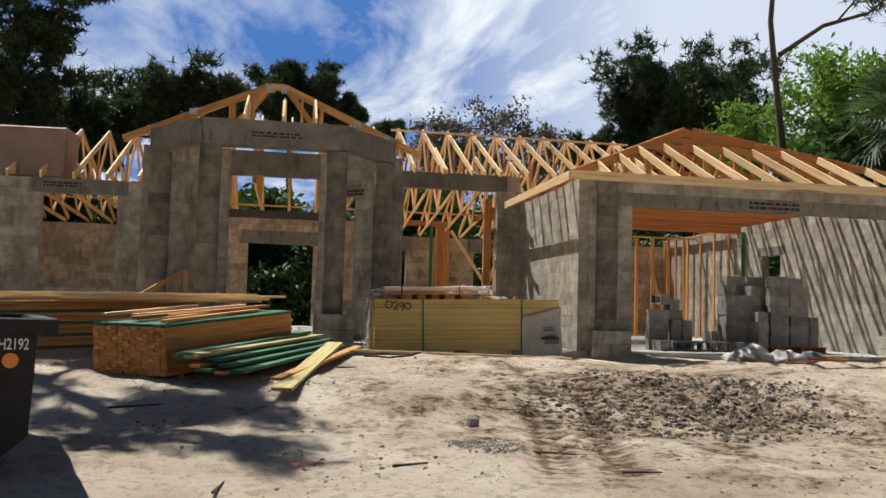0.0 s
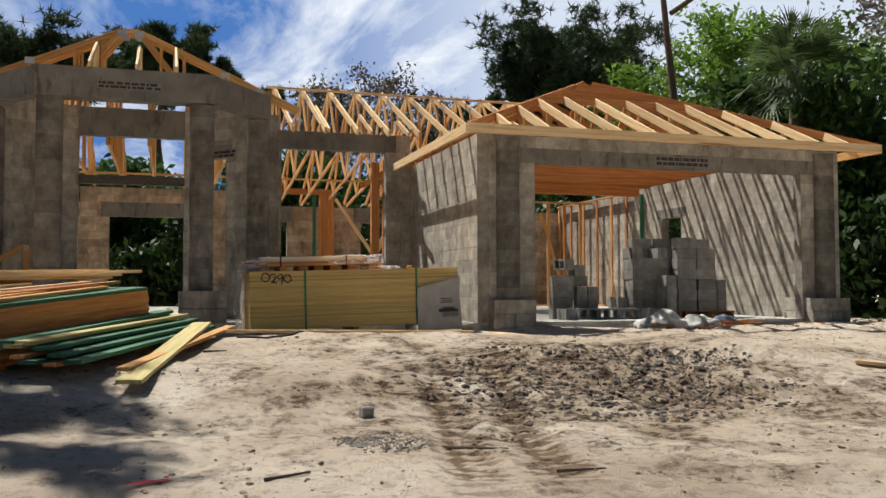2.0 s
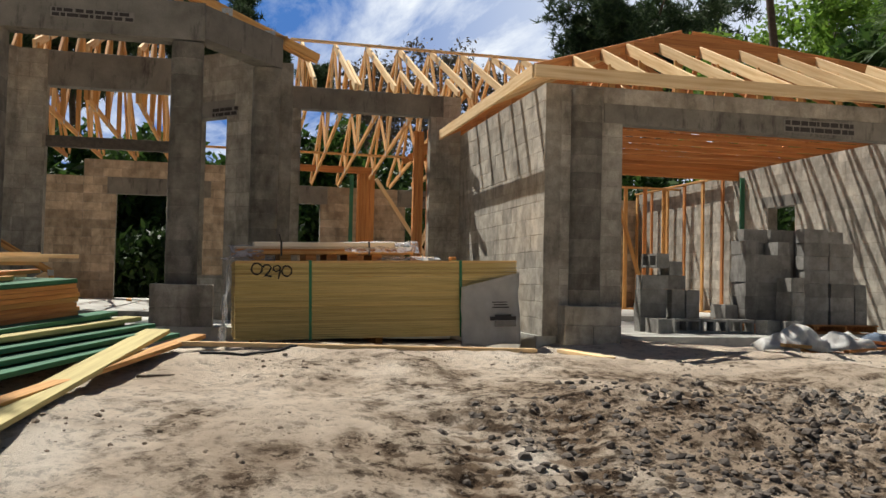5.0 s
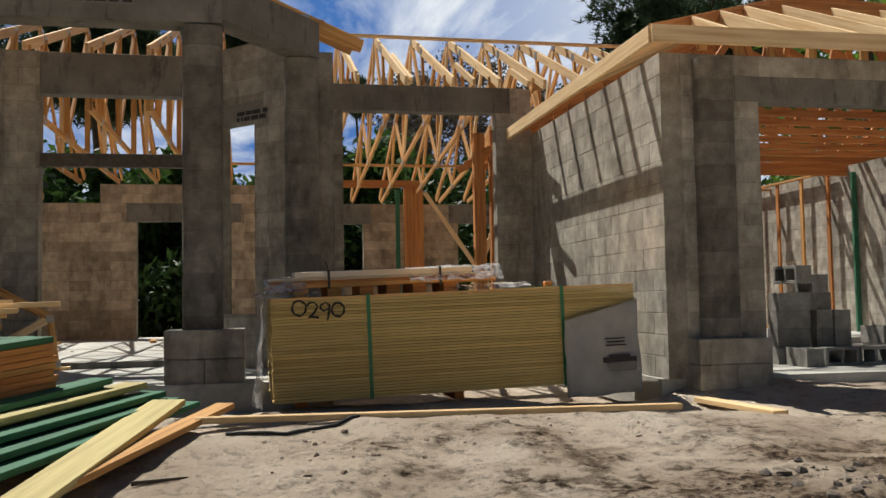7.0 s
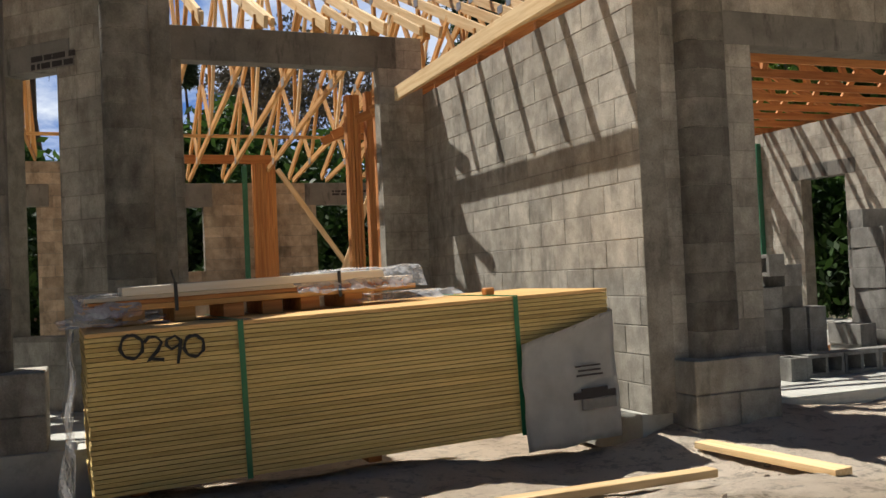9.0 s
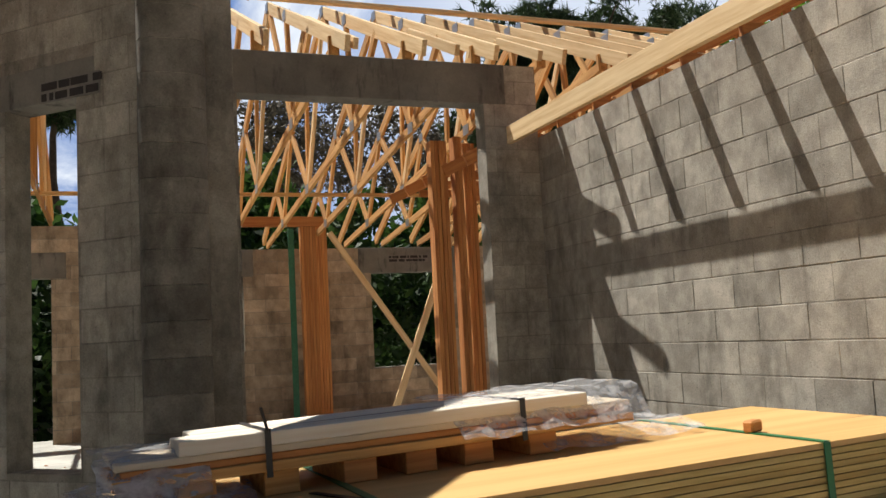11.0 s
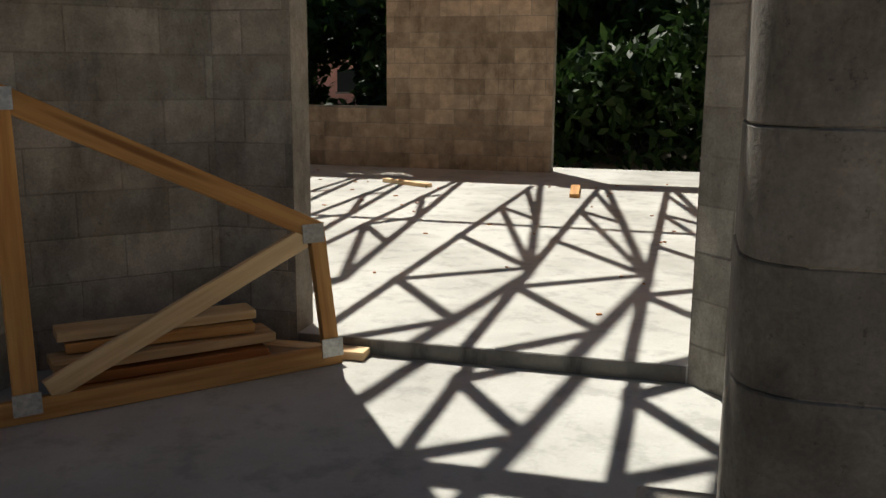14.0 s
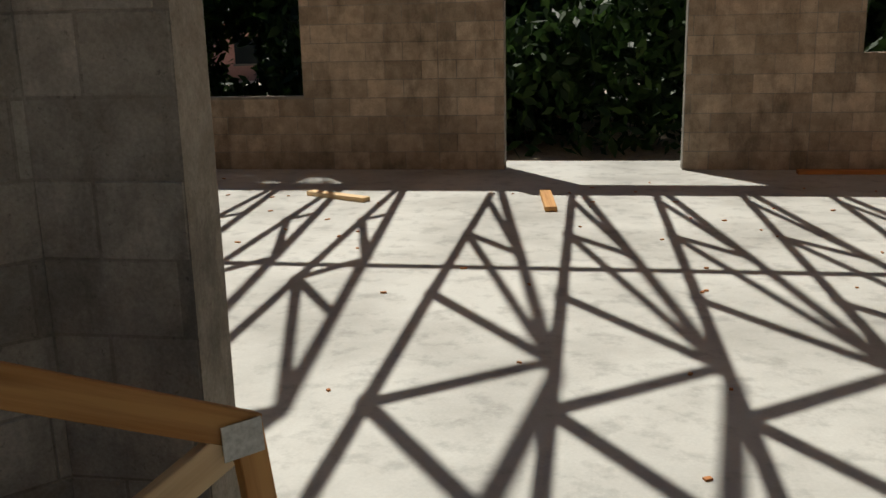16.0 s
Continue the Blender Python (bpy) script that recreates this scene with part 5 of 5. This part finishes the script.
def tree(name, x, y, h, crown, radius, kind, label, trunk=0.22, limbs=26, clumps=5, ground=-0.3, size=None, lean=0.0, seed=0, bark=None, foliage=None, per=None):
    """A tapered trunk with limbs and a crown of many small leaf clumps; crown: its lowest height."""
    global rng
    rng = np.random.default_rng(seed + 11)
    t = thing(name, pose(x, y, ground), label, "tree", "trees")
    bm = bmesh.new()
    spine = [Vector((lean * (k / 8) ** 1.5 + 0.15 * math.sin(k * 1.3 + seed), lean * 0.3 * (k / 8) + 0.12 * math.cos(k * 1.7 + seed), h * 0.95 * k / 8)) for k in range(9)]
    tube(bm, spine, [trunk * (1 - 0.8 * k / 8) for k in range(9)], 9)
    mid, half = (crown + h) / 2, (h - crown) / 2
    cores = []
    for i in range(limbs):
        hz = crown - 0.15 * half + (h - crown) * (i + 0.5) / limbs
        ang = i * 2.399 + rng.uniform(-0.5, 0.5)
        k = min(max(hz / (h * 0.95), 0), 1) * 8
        j = min(int(k), 7)
        root = spine[j].lerp(spine[j + 1], k - j)
        reach = radius * math.sqrt(max(0.12, 1 - ((hz - mid) / (half * 1.1)) ** 2)) * rng.uniform(0.6, 1.08)
        tip = root + Vector((math.cos(ang) * reach, math.sin(ang) * reach, rng.uniform(0.1, 0.45) * reach))
        bend = root.lerp(tip, 0.5) + Vector((rng.uniform(-0.2, 0.2), rng.uniform(-0.2, 0.2), -0.12 * reach))
        tube(bm, [root, bend, tip], [trunk * 0.30, trunk * 0.18, trunk * 0.05], 5)
        for c in range(clumps):
            f = 0.45 + 0.6 * (c + rng.uniform(0, 1)) / clumps
            p = root.lerp(bend, f * 2) if f < 0.5 else bend.lerp(tip, min(1.05, f * 2 - 1))
            cores.append(p + Vector(rng.normal(size=3) * radius * 0.09))
    part("trunk", bm, bark or (BARK if kind == "pine" else BARK_GREY), t, "", True)
    cores = np.array([tuple(c) for c in cores])
    if kind == "pine":
        q = np.repeat(cores, per or 22, axis=0)
        q = q + rng.normal(size=q.shape) * np.array([1, 1, 0.6]) * min(0.42, radius * 0.085)
        tri_mesh("crown", needle_tufts(q, 12, (size or 0.34), 0.034), foliage or NEEDLES, t)
    elif kind != "bare":
        q = np.repeat(cores, per or 60, axis=0)
        q = q + rng.normal(size=q.shape) * np.array([1, 1, 0.8]) * radius * 0.13
        tri_mesh("crown", leaf_quads(q, size or 0.16), foliage or LEAVES, t)
    return t


tree("pine_tree", -12.0, 0.9, 15.5, 4.6, 2.7, "pine", "tall pine with long dark needle clumps", 0.26, 20, 5, -0.3, 0.36, 0.7, 1, per=12)
tree("pine_tree", -15.2, 19.0, 15.0, 7.6, 3.0, "pine", "tall pine with a deep dark crown beside the wing", 0.24, 34, 6, seed=12, size=0.34)
tree("pine_tree", -14.2, 27.0, 9.9, 7.2, 2.6, "pine", "spreading dark pine behind the house", 0.3, 30, 6, seed=2, size=0.4)
tree("pine_tree", -10.4, 30.0, 11.6, 8.8, 3.7, "pine", "broad open-crowned pine behind the house", 0.32, 34, 6, seed=3, size=0.42)
tree("pine_tree", -5.3, 30.0, 12.5, 9.8, 2.3, "pine", "dark pine rising behind the entry", 0.28, 24, 6, seed=4, size=0.4)
tree("pine_tree", -3.0, 30.5, 11.6, 9.8, 1.2, "pine", "slender pine beside a larger one", 0.2, 14, 5, seed=5, size=0.4)
tree("pine_tree", 0.1, 33.0, 11.2, 9.6, 0.9, "pine", "small far pine top", 0.16, 8, 5, seed=6, size=0.4)
tree("pine_tree", 14.6, 28.5, 13.6, 8.6, 4.3, "pine", "large dense round-headed pine behind the garage", 0.4, 48, 7, seed=7, size=0.45)
tree("pine_tree", 11.4, 30.5, 10.4, 7.6, 2.2, "pine", "pine close beside the large one", 0.25, 22, 6, seed=8, size=0.42)
tree("pine_tree", -20.0, 24.0, 9.0, 4.5, 3.2, "pine", "dark pine at the edge of the wood", 0.3, 28, 6, seed=9, size=0.4)
for i, (x, y, h, r) in enumerate(((2.6, 33, 11.4, 1.9), (5.4, 34, 12.3, 2.5), (8.3, 34, 11.6, 2.3), (3.8, 37, 11.0, 2.4), (10.0, 36, 11.0, 2.0))):
    tree("oak_tree", x, y, h, h - 4.0, r, "leaf", "thin-leaved grey tree behind the roof", 0.18, 22, 4, seed=20 + i, foliage=LEAVES_DRY, per=34, size=0.15)
for i, (x, y, h, c, r) in enumerate(((12.6, 12.5, 9.6, 4.0, 2.1), (14.6, 13.5, 10.2, 4.5, 2.4), (11.3, 15.5, 8.6, 3.5, 1.9), (16.5, 12.0, 9.5, 4.0, 2.4))):
    tree("willow_tree", x, y, h, c, r, "leaf", "fresh bright green tree beside the garage", 0.15, 26, 5, seed=30 + i, foliage=LEAVES_LIGHT, per=70, size=0.13)
tree("flowering_tree", 15.6, 7.0, 12.5, 8.2, 2.6, "leaf", "tall tree with pale sparse blossom", 0.2, 24, 4, seed=41, foliage=leaf_material("blossom", (0.22, 0.20, 0.17), (0.5, 0.47, 0.42), 0.3), per=34, size=0.14)
tree("slash_pine", 9.8, 11.0, 17.5, 15.0, 1.6, "pine", "tall bare pine trunk with few upper boughs", 0.17, 9, 3, seed=42, size=0.4)
side = thing("dead_limb", pose(9.8, 11.0, 0), "long pine bough reaching from the bare trunk", "branch")
bm = bmesh.new()
tube(bm, [Vector((0.1, 0, 9.0)), Vector((1.5, -0.2, 10.0)), Vector((3.0, -0.3, 10.5)), Vector((4.4, -0.2, 11.6))], [0.09, 0.07, 0.05, 0.02], 6)
tube(bm, [Vector((0.05, 0, 10.8)), Vector((-0.5, -0.2, 12.2)), Vector((-1.1, -0.3, 12.8))], [0.05, 0.035, 0.015], 5)
tube(bm, [Vector((2.0, -0.2, 10.2)), Vector((2.5, -0.5, 10.9)), Vector((2.7, -0.6, 11.6))], [0.04, 0.03, 0.01], 5)
part("limb", bm, BARK, side, "", True)
rng = np.random.default_rng(77)
q = np.concatenate([rng.normal(size=(60, 3)) * (0.45, 0.4, 0.28) + c for c in ((4.3, -0.2, 11.5), (3.5, -0.3, 11.1), (4.7, -0.2, 12.1))])
tri_mesh("needles", needle_tufts(q, 11, 0.38, 0.022), NEEDLES, side)
for i, (x, y, h, r) in enumerate(((9.6, 6.5, 6.0, 1.6), (10.2, 3.6, 5.6, 1.7), (11.8, 8.4, 6.6, 1.8))):
    tree("yaupon_tree", x, y, h, 1.2, r, "leaf", "dark evergreen tree beside the garage", 0.12, 26, 5, seed=50 + i, per=60, size=0.15)


def palm(x, y, h, seed, label):
    global rng
    rng = np.random.default_rng(seed)
    t = thing("palm_tree", pose(x, y, -0.25), label, "palm", "palms")
    bm = bmesh.new()
    tube(bm, [Vector((0.08 * math.sin(k), 0, h * k / 6)) for k in range(7)], [0.16 - 0.005 * k for k in range(7)], 9)
    part("trunk", bm, BARK_GREY, t, "", True)
    blades = []
    for i in range(34):
        ang, el = i * 2.399, rng.uniform(-0.7, 1.35)
        d = np.array([math.cos(ang) * math.cos(el), math.sin(ang) * math.cos(el), math.sin(el)])
        stem = np.array([0, 0, h]) + d * rng.uniform(0.55, 0.95)
        side_v = unit(np.cross(d, np.array([0, 0, 1.0])) + 1e-6)
        upv = np.cross(side_v, d)
        for k in range(22):
            a = (k / 21 - 0.5) * 3.6
            w = d * math.cos(a * 0.75) + side_v * math.sin(a * 0.75) + upv * 0.18 * math.cos(a * 3)
            tip = stem + w * rng.uniform(0.75, 1.1) + np.array([0, 0, -0.22])
            sw = np.cross(w, upv) * 0.028
            blades.append([stem - sw * 0.4, stem + w * 0.5 - sw, tip, stem + w * 0.5 + sw])
        blades.append([np.array([0, 0, h - 0.1]) - side_v * 0.015, stem - side_v * 0.012, stem + side_v * 0.012, np.array([0, 0, h - 0.1]) + side_v * 0.015])
    tri_mesh("fronds", np.array(blades), FROND, t)


palm(9.4, 4.6, 5.6, 61, "cabbage palm with fan fronds beside the garage")
palm(10.9, 6.4, 6.6, 62, "tall cabbage palm with drooping fan fronds")
palm(12.2, 3.6, 4.6, 63, "short cabbage palm with dense fan fronds")


def woods(name, n, lo, hi, top, mat, size, seed, label, gap=None):
    """A thicket of leaves, thick with noise-shaped clumps and gaps."""
    r = np.random.default_rng(seed)
    pts = []
    while len(pts) < n:
        x, y = r.uniform(lo[0], hi[0]), r.uniform(lo[1], hi[1])
        v = Vector((x, y, 0))
        roof = top * (0.72 + 0.5 * noise.noise(v * 0.35))
        z = -0.3 + roof * r.uniform(0, 1) ** 0.8
        if noise.noise(Vector((x, y, z)) * 0.8) < -0.12:
            continue
        if gap and gap(x, y, z):
            continue
        pts.append((x, y, z))
    global rng
    rng = r
    tagged(tri_mesh(name, leaf_quads(np.array(pts), size), mat), label, "woods", kind="stuff")


def house_gap(x, y, z):
    return abs(x - (-5.5 - 0.400 * (y - 1.9))) < 0.55 and 0.5 < z < 2.1 and y > 13


woods("thicket_rear", 42000, (-22, 15.0), (10, 19.0), 4.3, LEAVES_SHADED, 0.17, 91, "dense green thicket behind the house, leaf colour darkened for shade", house_gap)
woods("thicket_rear_far", 26000, (-26, 19.5), (16, 25.0), 5.0, LEAVES_SHADED, 0.24, 92, "woods behind the house, shade put into the leaf colour", house_gap)
woods("thicket_east", 26000, (8.3, -2.0), (12.5, 15.0), 4.2, LEAVES_SHADED, 0.16, 93, "shrubs along the garage side, leaf colour darkened for shade")
woods("thicket_east_far", 22000, (12.5, -4.0), (20.0, 18.0), 7.5, LEAVES, 0.2, 94, "shaded woods beyond the garage")
woods("thicket_west", 16000, (-24.0, 0.0), (-15.0, 15.0), 6.5, LEAVES, 0.22, 95, "woods beyond the wing of the house")
for i in range(16):
    x = -20 + i * 2.0 + 0.7 * math.sin(i * 2.3)
    tree("oak_tree", x, 20.5 + 2.0 * math.sin(i * 1.9), 5.1 + 0.8 * math.sin(i * 3.1), 1.4, 1.8, "leaf", "shaded broadleaf tree in the rear woods", 0.16, 22, 5, seed=100 + i, per=46, size=0.2)

# neighbour's house far behind the trees
far = thing("neighbour_house", pose(-21.0, 40.5, -0.3, 0, 0, 18), "distant pink rendered house with a pale roof", "house")
part("wall", box((7, 6, 2.3), (0, 0, 1.15)), plain("pink_render", (0.52, 0.30, 0.26), 0.9, 0, 0.1), far)
bm = bmesh.new()
v = [bm.verts.new(p) for p in ((-3.9, -3.5, 2.3), (3.9, -3.5, 2.3), (3.9, 3.5, 2.3), (-3.9, 3.5, 2.3), (-2.0, 0, 3.5), (2.0, 0, 3.5))]
for f in ((0, 1, 5, 4), (1, 2, 5), (2, 3, 4, 5), (3, 0, 4), (3, 2, 1, 0)):
    bm.faces.new([v[k] for k in f])
part("roof", bm, plain("pale_shingle", (0.48, 0.48, 0.46), 0.9, 0, 0.12), far)
w = part("window", box((1.0, 0.06, 1.0), (0.8, -3.02, 1.2)), plain("dark_pane", (0.02, 0.025, 0.03), 0.1, 0, 0.05), far)
part("frame", box((1.16, 0.05, 0.08), (0.8, -3.03, 0.68)), MARK_PALE, w)


# ---- high thin cloud ----
def cloud_sheet():
    m, nodes, links, bsdf = material("thin_cloud")
    nodes.remove(bsdf)
    g = nodes.new("ShaderNodeNewGeometry")
    rot = nodes.new("ShaderNodeMapping")
    rot.inputs["Rotation"].default_value = (0, 0, radians(-38))
    rot.inputs["Scale"].default_value = (0.0022, 0.00065, 1)
    links.new(g.outputs["Position"], rot.inputs["Vector"])
    warp = nodes.new("ShaderNodeTexNoise")
    warp.inputs["Scale"].default_value, warp.inputs["Detail"].default_value = 0.7, 3
    links.new(rot.outputs[0], warp.inputs["Vector"])
    add = nodes.new("ShaderNodeVectorMath")
    add.operation = "ADD"
    links.new(rot.outputs[0], add.inputs[0])
    links.new(warp.outputs["Color"], add.inputs[1])
    wisps = noise_tex(nodes, links, add.outputs[0], 1.5, 9, 0.62)
    veil = noise_tex(nodes, links, rot.outputs[0], 0.45, 3, 0.5)
    both = nodes.new("ShaderNodeMath")
    both.operation = "MULTIPLY"
    links.new(ramp(nodes, links, wisps, [(0.40, grey(0.02)), (0.66, grey(1.0))]), both.inputs[0])
    links.new(ramp(nodes, links, veil, [(0.36, grey(0.25)), (0.56, grey(1.0))]), both.inputs[1])
    # the cloud thickens towards the east
    xyz = nodes.new("ShaderNodeSeparateXYZ")
    links.new(g.outputs["Position"], xyz.inputs[0])
    east = nodes.new("ShaderNodeMath")
    east.operation = "DIVIDE"
    links.new(xyz.outputs["X"], east.inputs[0])
    links.new(xyz.outputs["Y"], east.inputs[1])
    thick = nodes.new("ShaderNodeMath")
    thick.operation = "MAXIMUM"
    links.new(both.outputs[0], thick.inputs[0])
    links.new(ramp(nodes, links, east.outputs[0], [(0.08, grey(0.0)), (0.42, grey(0.75))]), thick.inputs[1])
    em = nodes.new("ShaderNodeEmission")
    em.inputs["Strength"].default_value = 1.0
    links.new(mix(nodes, links, (0.050, 0.155, 0.43), (0.72, 0.765, 0.82), thick.outputs[0]), em.inputs["Color"])
    links.new(em.outputs[0], nodes["Material Output"].inputs["Surface"])
    bm = bmesh.new()
    bm.faces.new([bm.verts.new(p) for p in ((-4800, 700, 520), (4800, 700, 520), (4800, 4900, 520), (-4800, 4900, 520))])
    structure("backdrop", bm, m, "blue sky with thin streaked high cloud", "sky")


cloud_sheet()
